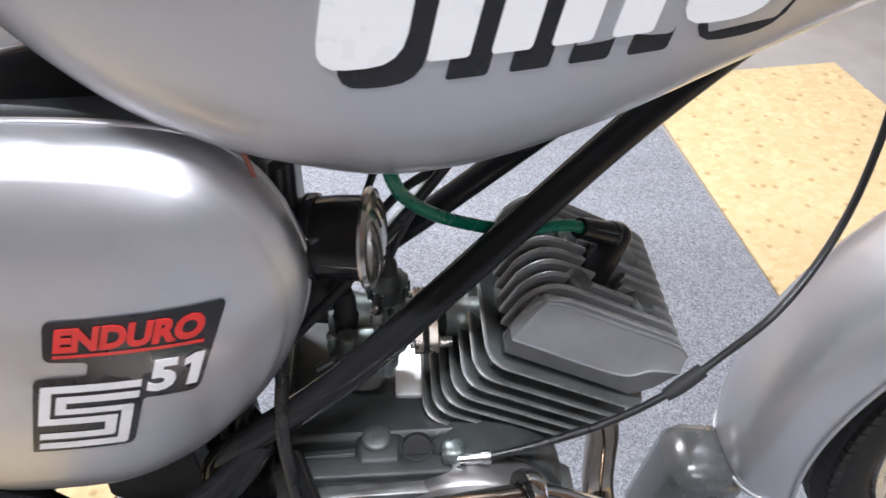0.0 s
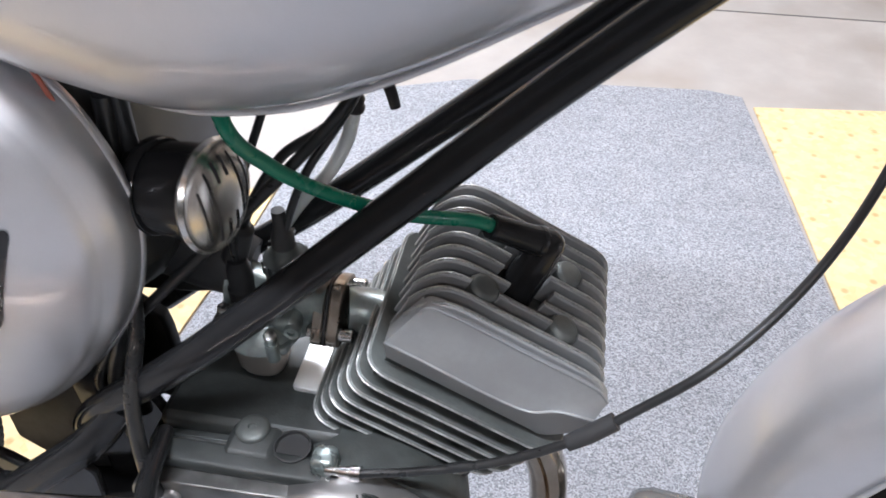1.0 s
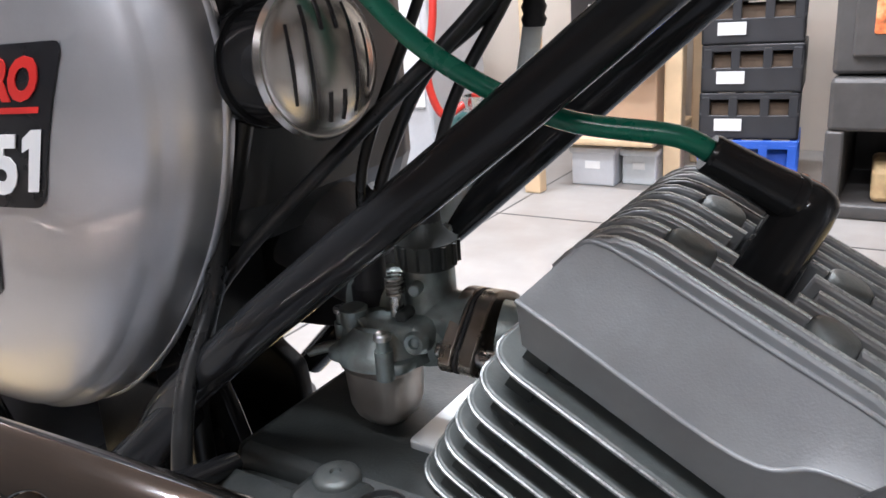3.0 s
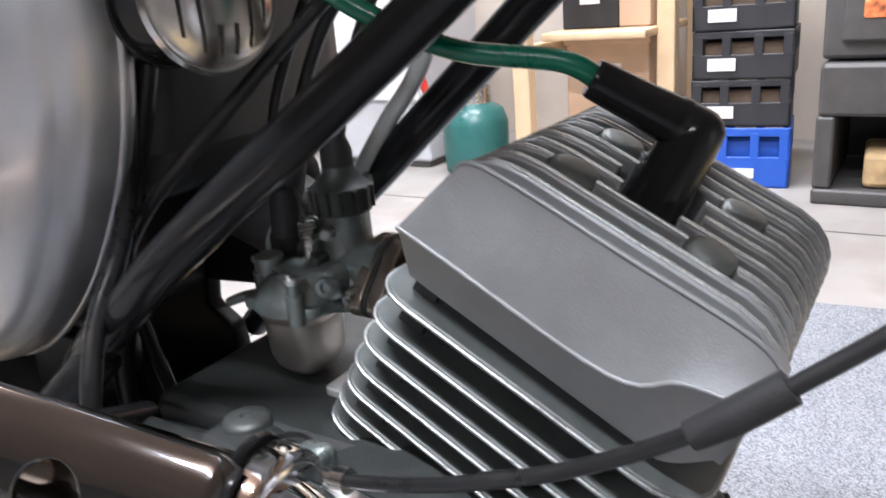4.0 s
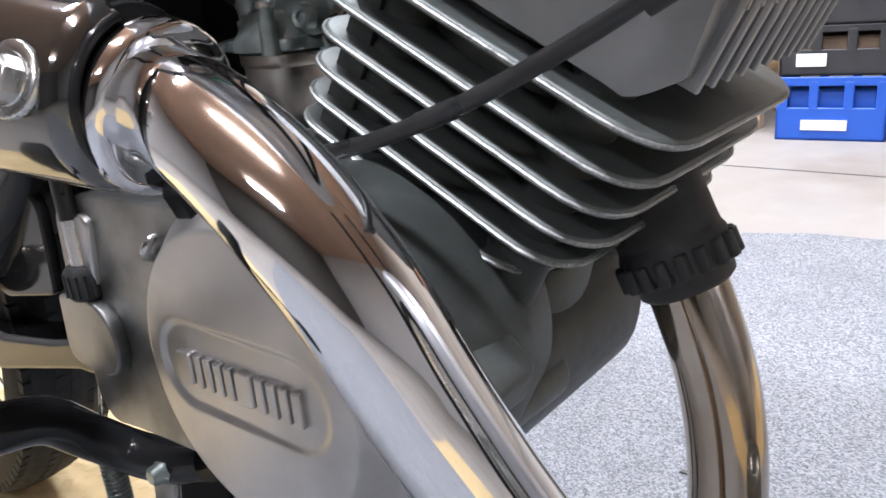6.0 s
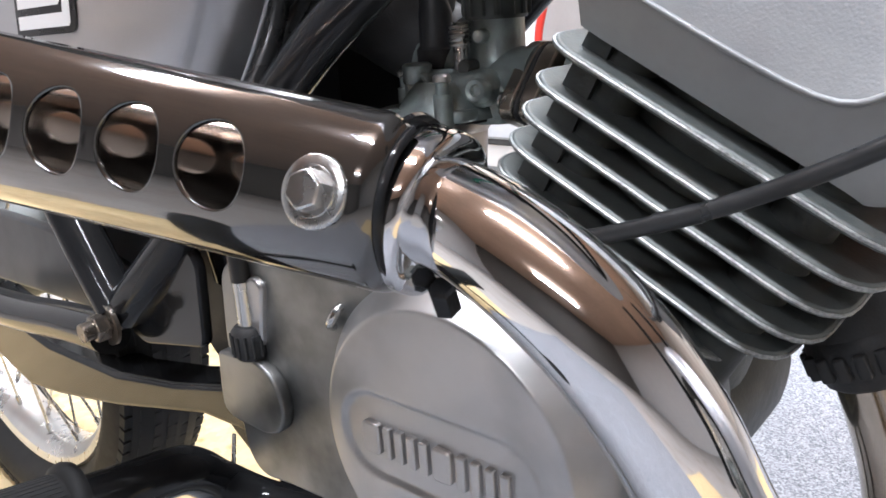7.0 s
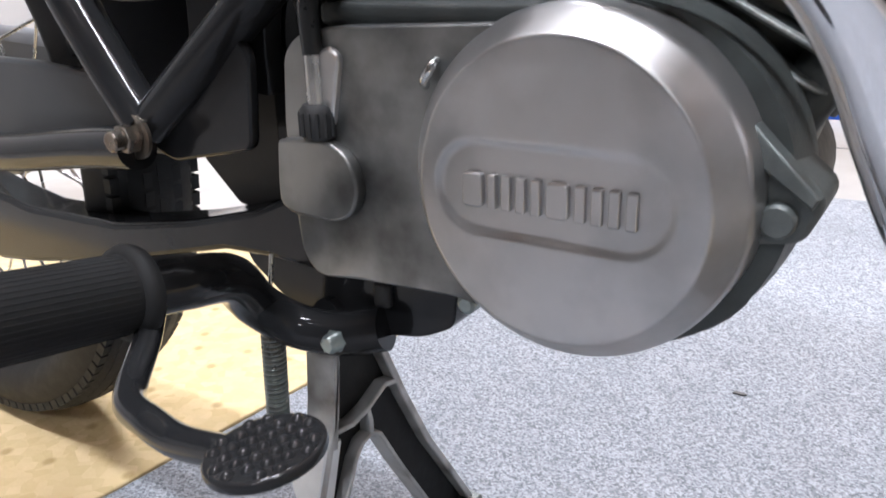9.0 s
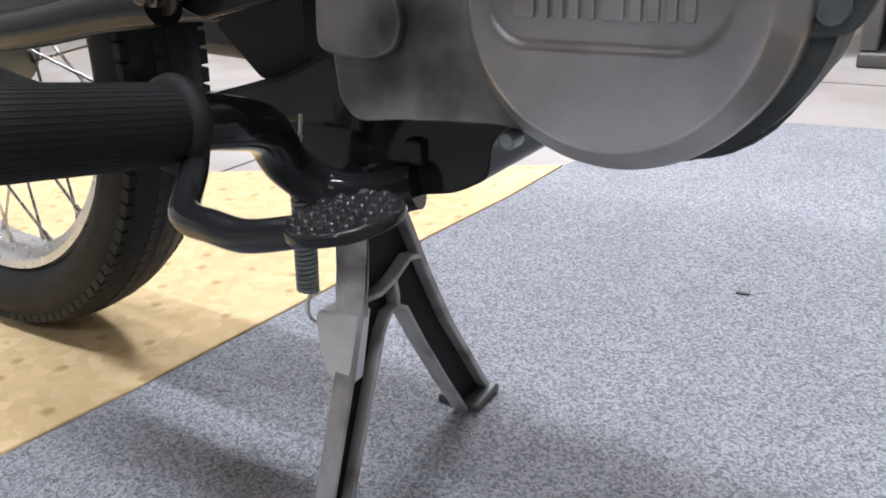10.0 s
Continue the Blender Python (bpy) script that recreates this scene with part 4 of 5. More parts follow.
def build_carburettor():
    body = bp("carburettor", lathe_bm((CB.x, CB.y, 0.418), (0, 0, 1), [(0, 0.017), (0.006, 0.0185), (0.016, 0.0165), (0.022, 0.0125), (0.046, 0.0122)], 32), "zinc_alloy", None, "grey zinc carburettor")
    bp("barrel", tube_bm([(CB.x - 0.040, CB.y + 0.006, 0.441), (CB.x - 0.02, CB.y + 0.003, 0.440), (CB.x + 0.012, CB.y, 0.437), (CB.x + 0.022, CB.y, 0.436)], [0.017, 0.0145, 0.0130, 0.0150], 5, 28), "zinc_alloy", body)
    bp("mixing_cap", lathe_bm((CB.x, CB.y, 0.462), (0, 0, 1), [(0, 0.0135), (0.002, 0.0142), (0.012, 0.0142), (0.0135, 0.012), (0.018, 0.008), (0.030, 0.0055)], 24), "case_grey", body, "ribbed grey screw cap")
    for k in range(14):
        a = 2 * math.pi * k / 14
        bp("rib", rod_bm((CB.x + 0.0142 * math.cos(a), CB.y + 0.0142 * math.sin(a), 0.4635), (CB.x + 0.0142 * math.cos(a), CB.y + 0.0142 * math.sin(a), 0.4735), 0.0014, 0, 6), "case_grey", body)
    bowl = bmesh.new()
    rings = []
    for down, half, round_off in [(0.0, 0.0215, 0.3), (0.004, 0.0215, 0.3), (0.006, 0.0200, 0.3), (0.024, 0.0188, 0.35), (0.030, 0.0165, 0.45), (0.034, 0.012, 0.6), (0.0355, 0.005, 0.9)]:
        ring = []
        for k in range(40):
            a = 2 * math.pi * k / 40
            c, s = math.cos(a), math.sin(a)
            e = 0.45 + round_off * 0.6
            ring.append(bowl.verts.new((CB.x - 0.0205 + 0.84 * half * math.copysign(abs(c) ** e, c), CB.y - 0.014 + half * 0.84 * math.copysign(abs(s) ** e, s), 0.4195 - down)))
        rings.append(ring)
    for a, b in zip(rings, rings[1:]):
        for k in range(40):
            bowl.faces.new((a[k], a[(k + 1) % 40], b[(k + 1) % 40], b[k]))
    bowl.faces.new(rings[0])
    bowl.faces.new(rings[-1][::-1])
    bp("float_bowl", bowl, "bowl_zinc", body, "rounded float bowl")
    bp("gasket", lathe_bm((CB.x - 0.017, CB.y - 0.014, 0.4195), (0, 0, 1), [(0, 0.0222), (0.0015, 0.0222)], 36), "black_rubber", body)
    square = rounded([(-0.0225, -0.021), (0.0225, -0.021), (0.0225, 0.021), (-0.0225, 0.021)], 0.007, 5)
    bp("body_plate", slab_bm(square, lambda a, b, d: (CB.x - 0.017 + a, CB.y - 0.014 + b, 0.4262 - d), 0.0052, 0.001), "zinc_alloy", body)
    bp("body_block", box_bm((CB.x - 0.011, CB.y - 0.012, 0.4335), (0.042, 0.026, 0.016), 0.005), "zinc_alloy", body)
    bp("choke_post", lathe_bm((CB.x - 0.029, CB.y - 0.022, 0.424), (0, 0, 1), [(0, 0.0062), (0.012, 0.006), (0.013, 0.0068), (0.020, 0.0068), (0.021, 0.0055)], 20), "zinc_alloy", body)
    bp("bowl_flange", lathe_bm((CB.x - 0.017, CB.y - 0.014, 0.421), (0, 0, 1), [(0, 0.0248), (0.004, 0.0245), (0.009, 0.021), (0.016, 0.016)], 36), "zinc_alloy", body)
    for dx, dy in ((-0.040, -0.018), (-0.003, -0.036), (0.005, 0.002)):
        bp("bowl_screw", lathe_bm((CB.x + dx, CB.y + dy, 0.4195), (0, 0, 1), [(0, 0.0042), (0.014, 0.0042), (0.014, 0.003), (0.019, 0.003), (0.0195, 0.0022)], 14), "zinc_alloy", body)
    bp("choke_tower", lathe_bm((CB.x - 0.030, CB.y - 0.006, 0.436), (0, 0, 1), [(0, 0.0095), (0.014, 0.0095), (0.016, 0.008), (0.030, 0.0078), (0.036, 0.006)], 22), "black_plastic", body, "black choke housing")
    bp("idle_screw", rod_bm((CB.x - 0.008, CB.y - 0.016, 0.436), (CB.x - 0.008, CB.y - 0.016, 0.458), 0.0032), "steel", body)
    bp("spring", tube_bm(helix((CB.x - 0.008, CB.y - 0.016, 0.452), (CB.x - 0.008, CB.y - 0.016, 0.461), 0.0042, 5), 0.0007, 1, 6, smooth=False), "steel", body)
    bp("vent_nipple", rod_bm((CB.x + 0.001, CB.y - 0.010, 0.4555), (CB.x + 0.003, CB.y - 0.018, 0.4555), 0.0030, 0.0008), "zinc_alloy", body)
    for dx, z in ((-0.013, 0.431), (0.002, 0.428), (-0.004, 0.443)):
        bp("jet_screw", rod_bm((CB.x + dx, CB.y - 0.012, z), (CB.x + dx + 0.001, CB.y - 0.0215, z), 0.0030, 0.0006), "case_dark", body)
    for dx, dy in ((-0.040, -0.018), (-0.003, -0.036)):
        bp("screw_head", lathe_bm((CB.x + dx, CB.y + dy, 0.4385), (0, 0, 1), [(0, 0.0034), (0.0004, 0.0040), (0.0024, 0.0040), (0.0032, 0.0028), (0.0026, 0.0010)], 14), "steel", body)
    for dx, z, wide in ((-0.026, 0.4355, 0.0052), (0.006, 0.4335, 0.0045)):
        bp("jet_boss", lathe_bm((CB.x + dx, CB.y - 0.022, z), (0.15, -1, 0.1), [(0, wide + 0.0012), (0.004, wide + 0.0008), (0.005, wide), (0.0045, wide - 0.0018), (0.002, wide - 0.0022)], 18), "zinc_alloy", body)
    bp("side_nipple", tube_bm([(CB.x - 0.034, CB.y - 0.022, 0.4245), (CB.x - 0.044, CB.y - 0.028, 0.4235), (CB.x - 0.052, CB.y - 0.031, 0.4205)], [0.0032, 0.0026, 0.0022], 4, 10), "zinc_alloy", body)
    flange = lambda x, s: slab_bm(rounded([(CB.y - 0.030, 0.424), (CB.y, 0.455), (CB.y + 0.030, 0.441), (CB.y, 0.412)], 0.012), lambda a, b, d: (x + d, a, b), s, 0.001)
    bp("flange", flange(CB.x + 0.017, 0.007), "brown_steel", body, "oily brown flange")
    bp("flange", flange(CB.x + 0.0268, 0.008), "brown_steel", body, "oily brown flange")
    bp("gasket", flange(CB.x + 0.0242, 0.0024), "black_rubber", body)
    for s in (-1, 1):
        bp("flange_bolt", rod_bm((CB.x + 0.014, CB.y + s * 0.018, 0.434 + s * 0.005), (CB.x + 0.044, CB.y + s * 0.018, 0.434 + s * 0.005), 0.0042, 0.0008), "steel", body)
    bp("intake_stub", tube_bm([(CB.x + 0.036, CB.y, 0.434), (CB.x + 0.050, CB.y + 0.003, 0.432), (0.022, CY, 0.430)], [0.015, 0.0145, 0.017], 5, 24), "zinc_alloy", body, "grey aluminium intake stub")
    bp("throttle_cable", tube_bm([(CB.x, CB.y, 0.487), (CB.x + 0.009, CB.y, 0.513), (CB.x + 0.023, CB.y - 0.001, 0.543), (CB.x + 0.050, CB.y + 0.002, 0.585), (CB.x + 0.09, CB.y + 0.005, 0.66)], 0.0026, 8, 12), "cable_black", body)
    bp("rubber_boot", lathe_bm((CB.x, CB.y, 0.478), (0, 0, 1), [(0, 0.0075), (0.012, 0.0072), (0.020, 0.0045), (0.032, 0.0040)], 18), "black_rubber", body)
    bp("choke_cable", tube_bm([(CB.x - 0.030, CB.y - 0.006, 0.470), (CB.x - 0.024, CB.y - 0.010, 0.51), (CB.x - 0.002, CB.y + 0.005, 0.57), (CB.x + 0.035, CB.y + 0.02, 0.66)], 0.0025, 8, 12), "cable_black", body)
    return body


build_carburettor()
hose = bp("fuel_hose", tube_bm([(-0.008, 0.534, 0.572), (-0.012, 0.537, 0.556), (-0.018, 0.540, 0.538), (-0.030, 0.539, 0.516), (-0.047, 0.538, 0.496), (-0.064, 0.535, 0.472)], 0.0044, 8, 14), "clear_hose", None, "clear fuel hose")
bp("hose_fitting", lathe_bm((-0.060, 0.538, 0.473), (-0.55, -0.2, -0.8), [(0, 0.0055), (0.004, 0.0065), (0.012, 0.0065), (0.013, 0.005), (0.024, 0.005)], 8), "steel", hose, "steel hose fitting")
tap = bp("fuel_tap", lathe_bm((-0.008, 0.533, 0.564), (0.03, 0, 1), [(0, 0.0045), (0.003, 0.0055), (0.005, 0.0045), (0.008, 0.0055), (0.010, 0.0045), (0.013, 0.0055), (0.014, 0.0075), (0.022, 0.0085), (0.040, 0.0085), (0.042, 0.011), (0.058, 0.011), (0.060, 0.008), (0.09, 0.008)], 18), "black_plastic", None, "black fuel tap")
bp("lever", tube_bm([(-0.004, 0.528, 0.612), (0.010, 0.515, 0.608), (0.018, 0.51, 0.594), (0.021, 0.508, 0.584)], [0.006, 0.0045, 0.0032, 0.0028], 4, 10), "black_plastic", tap)

# ---- engine case ----
def flat_y(y):
    return lambda a, b, d: (a, y + d, b)


case_line = rounded([(-0.140, 0.362), (-0.124, 0.371), (-0.045, 0.374), (-0.005, 0.358), (0.050, 0.334), (0.066, 0.310), (0.060, 0.272), (0.030, 0.250), (-0.050, 0.258), (-0.132, 0.254), (-0.142, 0.285)], [0.012, 0.008, 0.01, 0.02, 0.02, 0.02, 0.02, 0.02, 0.02, 0.012, 0.012])
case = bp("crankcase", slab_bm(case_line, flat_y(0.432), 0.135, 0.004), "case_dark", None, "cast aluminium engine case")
shell_line = rounded([(-0.137, 0.330), (-0.134, 0.361), (-0.127, 0.3685), (-0.110, 0.373), (-0.02, 0.376), (-0.02, 0.264), (-0.051, 0.267), (-0.101, 0.264), (-0.124, 0.261), (-0.133, 0.270), (-0.135, 0.292)], [0.004, 0.006, 0.006, 0.006, 0.002, 0.002, 0.004, 0.004, 0.008, 0.006, 0.004])
rear_cover = bp("rear_case_cover", slab_bm(shell_line, flat_y(0.4005), 0.034, 0.006, 4), "case_aluminium", case, "dirty aluminium case cover")
pad_line = rounded([(-0.1365, 0.3255), (-0.107, 0.3275), (-0.096, 0.321), (-0.0915, 0.308), (-0.096, 0.2955), (-0.107, 0.2915), (-0.131, 0.2920), (-0.1385, 0.2955), (-0.1385, 0.305)], [0.003, 0.007, 0.006, 0.006, 0.006, 0.005, 0.004, 0.004, 0.004])
bp("clutch_pad", slab_bm(pad_line, flat_y(0.3945), 0.0065, 0.0014, 3), "case_aluminium", rear_cover, "smooth raised pad")
bp("case_rib", slab_bm(rounded([(-0.112, 0.330), (-0.106, 0.333), (-0.100, 0.362), (-0.106, 0.366), (-0.113, 0.362)], 0.003), flat_y(0.3975), 0.008, 0.003), "cover_aluminium", rear_cover)
bp("cover_hook", tube_bm([(-0.0600, 0.4020, 0.3520), (-0.0585, 0.3975, 0.3545), (-0.0555, 0.3965, 0.3580), (-0.0545, 0.3985, 0.3610), (-0.0550, 0.4020, 0.3620)], 0.0019, 5, 10), "steel", rear_cover)

# round generator cover
GC = Vector((-0.0015, 0.0, 0.3183))


def build_round_cover():
    """A dished face behind a chamfer, with the badge's oval sunk into the face."""
    half, r = 0.0282, 0.0170
    mx, mz = GC.x - 0.0018, GC.z + 0.0003

    def sunk(x, z):
        """The depth of the oval: sharp at its rear end, run out towards the front."""
        out = math.hypot(max(abs(x - mx) - half, 0.0), z - mz) - r
        t = min(max(0.5 - out / 0.0022, 0.0), 1.0)
        return t * t * (3 - 2 * t) * (0.0014 - 0.0008 * min(max((x - mx) / (half + r), 0.0), 1.0))
    bm = bmesh.new()
    seg = 160
    rows = [(0.0005 * (1 - (k / 46) ** 2), 0.0548 * k / 46) for k in range(1, 47)]
    rows += [(-0.0003, 0.0553), (-0.0008, 0.0558), (-0.0016, 0.0564), (-0.0092, 0.0630), (-0.0102, 0.0637), (-0.0114, 0.0642), (-0.0130, 0.0646), (-0.0180, 0.0650), (-0.0330, 0.0654)]
    rings = []
    for lift, rad in rows:
        ring = []
        for k in range(seg):
            a = 2 * math.pi * k / seg
            x, z = GC.x + rad * math.cos(a), GC.z + rad * math.sin(a)
            ring.append(bm.verts.new((x, 0.3908 - lift + (sunk(x, z) if rad < 0.0549 else 0.0), z)))
        rings.append(ring)
    mid = bm.verts.new((GC.x, 0.3904 + sunk(GC.x, GC.z), GC.z))
    for k in range(seg):
        bm.faces.new((mid, rings[0][k], rings[0][(k + 1) % seg]))
    for a, b in zip(rings, rings[1:]):
        for k in range(seg):
            bm.faces.new((a[k], b[k], b[(k + 1) % seg], a[(k + 1) % seg]))
    cover = bp("generator_cover", bm, "cover_aluminium", case, "round satin aluminium generator cover", 60)
    widths = [0.0086, 0.0034, 0.0038, 0.0038, 0.0038, 0.0086, 0.0040, 0.0040, 0.0040, 0.0040]
    x = -0.0372
    for w in widths:
        z0, z1 = 0.3112, 0.3242
        block = bmesh.new()
        add_slab(block, rounded([(x, z0), (x + w, z0), (x + w, z1), (x, z1)], 0.0022 if w > 0.004 else 0.0008), flat_y(0.3892), 0.005, 0.0007)
        bp("badge_block", block, "cover_aluminium", cover, "raised plain block of the maker's badge")
        x += w + 0.00215
    return cover


build_round_cover()
bp("case_ring", lathe_bm((0.006, 0.4225, 0.318), (0, 1, 0), [(0, 0.0655), (0.018, 0.067), (0.03, 0.067), (0.06, 0.060)], 64), "case_grey", case)
bp("lug", slab_bm(rounded([(0.050, 0.340), (0.066, 0.336), (0.082, 0.322), (0.076, 0.306), (0.058, 0.303)], 0.005), flat_y(0.418), 0.03, 0.003), "cast_aluminium", case)
bp("lug_web", slab_bm([(0.058, 0.345), (0.080, 0.323), (0.078, 0.319), (0.056, 0.335)], flat_y(0.4135), 0.01, 0.001), "cast_aluminium", case)
bp("cover_screw", lathe_bm((0.068, 0.419, 0.314), (0, -1, 0), [(0, 0.006), (0.005, 0.006), (0.006, 0.005)], 16), "cast_aluminium", case)
bp("drain_screw", lathe_bm((-0.054, 0.425, 0.256), (0, -1, 0), [(0, 0.0045), (0.008, 0.0045), (0.009, 0.003)], 14), "zinc_alloy", case)
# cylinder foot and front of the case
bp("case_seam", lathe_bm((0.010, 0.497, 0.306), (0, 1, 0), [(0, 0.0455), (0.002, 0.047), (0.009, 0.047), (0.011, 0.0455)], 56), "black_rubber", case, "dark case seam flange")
bp("front_boss", rod_bm((0.052, 0.430, 0.292), (0.054, 0.495, 0.292), 0.0125, 0.002, 24), "cast_aluminium", case)
bp("front_lug", slab_bm(rounded([(0.044, 0.345), (0.056, 0.338), (0.064, 0.30), (0.050, 0.292), (0.036, 0.30)], 0.004), flat_y(0.462), 0.01, 0.002), "cast_aluminium", case)
for px, pz in ((0.058, 0.300), (0.046, 0.272)):
    bp("case_screw", lathe_bm((px, 0.4315, pz), (0, -1, 0), [(0, 0.0052), (0.004, 0.0052), (0.005, 0.004)], 14), "zinc_alloy", case)
bp("cylinder_foot", lathe_bm(bore(0.056, -0.150, CY), VA, [(0, 0.056), (0.012, 0.057), (0.036, 0.052), (0.042, 0.048)], 40), "case_grey", case)
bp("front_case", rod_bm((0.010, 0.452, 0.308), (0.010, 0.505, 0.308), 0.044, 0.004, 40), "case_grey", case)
# far half of the case, in a darker tone than the near half
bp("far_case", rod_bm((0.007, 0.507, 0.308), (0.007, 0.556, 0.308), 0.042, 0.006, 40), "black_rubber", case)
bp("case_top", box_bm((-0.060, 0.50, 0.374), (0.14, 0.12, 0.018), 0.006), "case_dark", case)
bp("machined_pad", slab_bm(rounded([(-0.050, 0.474), (-0.004, 0.472), (-0.002, 0.532), (-0.050, 0.534)], 0.003), lambda a, b, d: (a, b, 0.3868 - d), 0.005, 0.0008), "bare_aluminium", case, "bare machined pad")
bolt_spots = [(-0.064, 0.439, 0.386, 0.0108), (-0.012, 0.425, 0.384, 0.006)]
for x, y, z, r in bolt_spots:
    bp("case_bolt", lathe_bm((x, y, z - 0.010), (0, 0, 1), [(0, r), (0.009, r), (0.0105, r * 0.92), (0.0115, r * 0.7), (0.0118, r * 0.25), (0.0105, r * 0.2)], 20), "cast_aluminium", case)
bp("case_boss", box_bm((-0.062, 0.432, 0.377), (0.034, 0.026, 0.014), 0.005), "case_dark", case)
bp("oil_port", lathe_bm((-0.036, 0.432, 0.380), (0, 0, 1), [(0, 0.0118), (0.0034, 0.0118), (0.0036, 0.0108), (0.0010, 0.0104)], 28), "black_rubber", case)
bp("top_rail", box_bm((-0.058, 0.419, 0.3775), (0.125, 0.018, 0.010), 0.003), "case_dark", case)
# cable to the lifter, with its clip
cable = bp("clutch_cable", tube_bm([(0.010, 0.4145, 0.3925), (0.0445, 0.4180, 0.3990), (0.0887, 0.4212, 0.4149), (0.1292, 0.4277, 0.4359), (0.1635, 0.4379, 0.4604), (0.1934, 0.4481, 0.4856), (0.2217, 0.4679, 0.5100), (0.2457, 0.4915, 0.5364), (0.2649, 0.518, 0.5669), (0.280, 0.545, 0.610), (0.290, 0.56, 0.70)], 0.0027, 10, 14), "cable_black", None, "black control cable")
bp("cable_clip", tube_bm([(0.1275, 0.4272, 0.4345), (0.1380, 0.4300, 0.4415), (0.1510, 0.4338, 0.4512)], [0.0044, 0.0052, 0.0050], 4, 18), "black_rubber", cable, "black rubber clip")
bp("cable_end", lathe_bm((0.013, 0.4147, 0.393), (-1, 0.02, -0.12), [(0, 0.0048), (0.006, 0.0048), (0.006, 0.0035), (0.013, 0.0035), (0.013, 0.0025), (0.022, 0.0025)], 14), "steel", cable)
bp("lifter_arm", box_bm((-0.012, 0.423, 0.387), (0.016, 0.016, 0.016), 0.004), "zinc_alloy", case)
bp("band", lathe_bm((0.0640, 0.4196, 0.4054), (0.94, 0.07, 0.33), [(0, 0.0030), (0.014, 0.0030)], 12), "cable_black", cable)
# clutch adjuster
adj = bp("adjuster", lathe_bm((-0.114, 0.398, 0.327), (0, 0, 1), [(0, 0.0065), (0.002, 0.0078), (0.013, 0.0078), (0.015, 0.006)], 20), "black_rubber", case, "black knurled adjuster")
for k in range(14):
    a = 2 * math.pi * k / 14
    bp("knurl", rod_bm((-0.114 + 0.0078 * math.cos(a), 0.398 + 0.0078 * math.sin(a), 0.329), (-0.114 + 0.0078 * math.cos(a), 0.398 + 0.0078 * math.sin(a), 0.339), 0.0009, 0, 5), "black_rubber", adj)
bp("ferrule", rod_bm((-0.114, 0.398, 0.341), (-0.1145, 0.3985, 0.363), 0.0042, 0.001), "steel", adj)
bp("sheath", tube_bm([(-0.1145, 0.3985, 0.362), (-0.117, 0.401, 0.39), (-0.121, 0.416, 0.430), (-0.118, 0.438, 0.470), (-0.110, 0.449, 0.540), (-0.104, 0.455, 0.61)], 0.0046, 6, 12), "cable_black", adj)

# ---- exhaust ----
pipe_line = [(0.1010, 0.503, 0.350), (0.1100, 0.503, 0.333), (0.1195, 0.503, 0.306), (0.1245, 0.503, 0.280), (0.1265, 0.502, 0.250), (0.1275, 0.494, 0.215), (0.129, 0.466, 0.190), (0.133, 0.440, 0.184), (0.139, 0.412, 0.200), (0.139, 0.396, 0.240), (0.134, 0.390, 0.275), (0.126, 0.383, 0.302)]
exhaust = bp("header_pipe", tube_bm(pipe_line, 0.0143, 8, 32), "header_chrome", None, "heat-browned chrome header pipe")
elbow_line = [(0.1310, 0.3870, 0.2860), (0.1232, 0.3800, 0.3107), (0.1136, 0.3728, 0.3334), (0.1045, 0.3660, 0.3564), (0.0948, 0.3602, 0.3800), (0.0800, 0.3565, 0.4000), (0.0585, 0.3575, 0.4132), (0.0350, 0.3615, 0.4192), (0.012, 0.3578, 0.4228), (-0.02, 0.3515, 0.4275)]
bp("chrome_elbow", tube_bm(elbow_line, 0.0147, 10, 48), "chrome", exhaust, "bright chrome exhaust bend")
collar_way = Vector((-1, -0.10, 0.26))
bp("collar", lathe_bm((0.0345, 0.3629, 0.4172), collar_way, [(0, 0.0140), (0.0003, 0.0185), (0.0008, 0.0205), (0.0018, 0.0218), (0.0040, 0.0224), (0.0095, 0.0224), (0.0112, 0.0215), (0.0118, 0.0140)], 44), "chrome", exhaust, "chrome clamp collar")
bp("clamp_bolt", rod_bm((0.0335, 0.3595, 0.4000), (0.0315, 0.3640, 0.3915), 0.0040, 0.001, 6), "black_gloss", exhaust)
bp("flange_ring", lathe_bm((0.1025, 0.503, 0.351), (0.42, 0, -0.9), [(-0.026, 0.0185), (-0.001, 0.0185), (0, 0.0188), (0.002, 0.0196), (0.009, 0.0196), (0.011, 0.0178), (0.017, 0.0172), (0.019, 0.0147)], 28), "black_rubber", exhaust, "blackened notched exhaust ring nut")
ring_axis, ring_side, ring_other = spin_frame((0.42, 0, -0.9))
for k in range(18):
    a = 2 * math.pi * k / 18
    c = Vector((0.1025, 0.503, 0.351)) + ring_axis * 0.008 + (ring_side * math.cos(a) + ring_other * math.sin(a)) * 0.0196
    bp("ring_tooth", box_bm(c, (0.0042, 0.0042, 0.009), 0.0008, ring_axis.to_track_quat("Z", "Y").to_matrix()), "black_rubber", exhaust)

# heat shield: a pierced black sleeve round the pipe
SH0, SHW = Vector((0.0355, 0.3612, 0.4205)), Vector((-1, -0.20, 0.138)).normalized()
SHR = 0.0252
HOLES = [0.0550 + 0.0284 * k for k in range(8)]


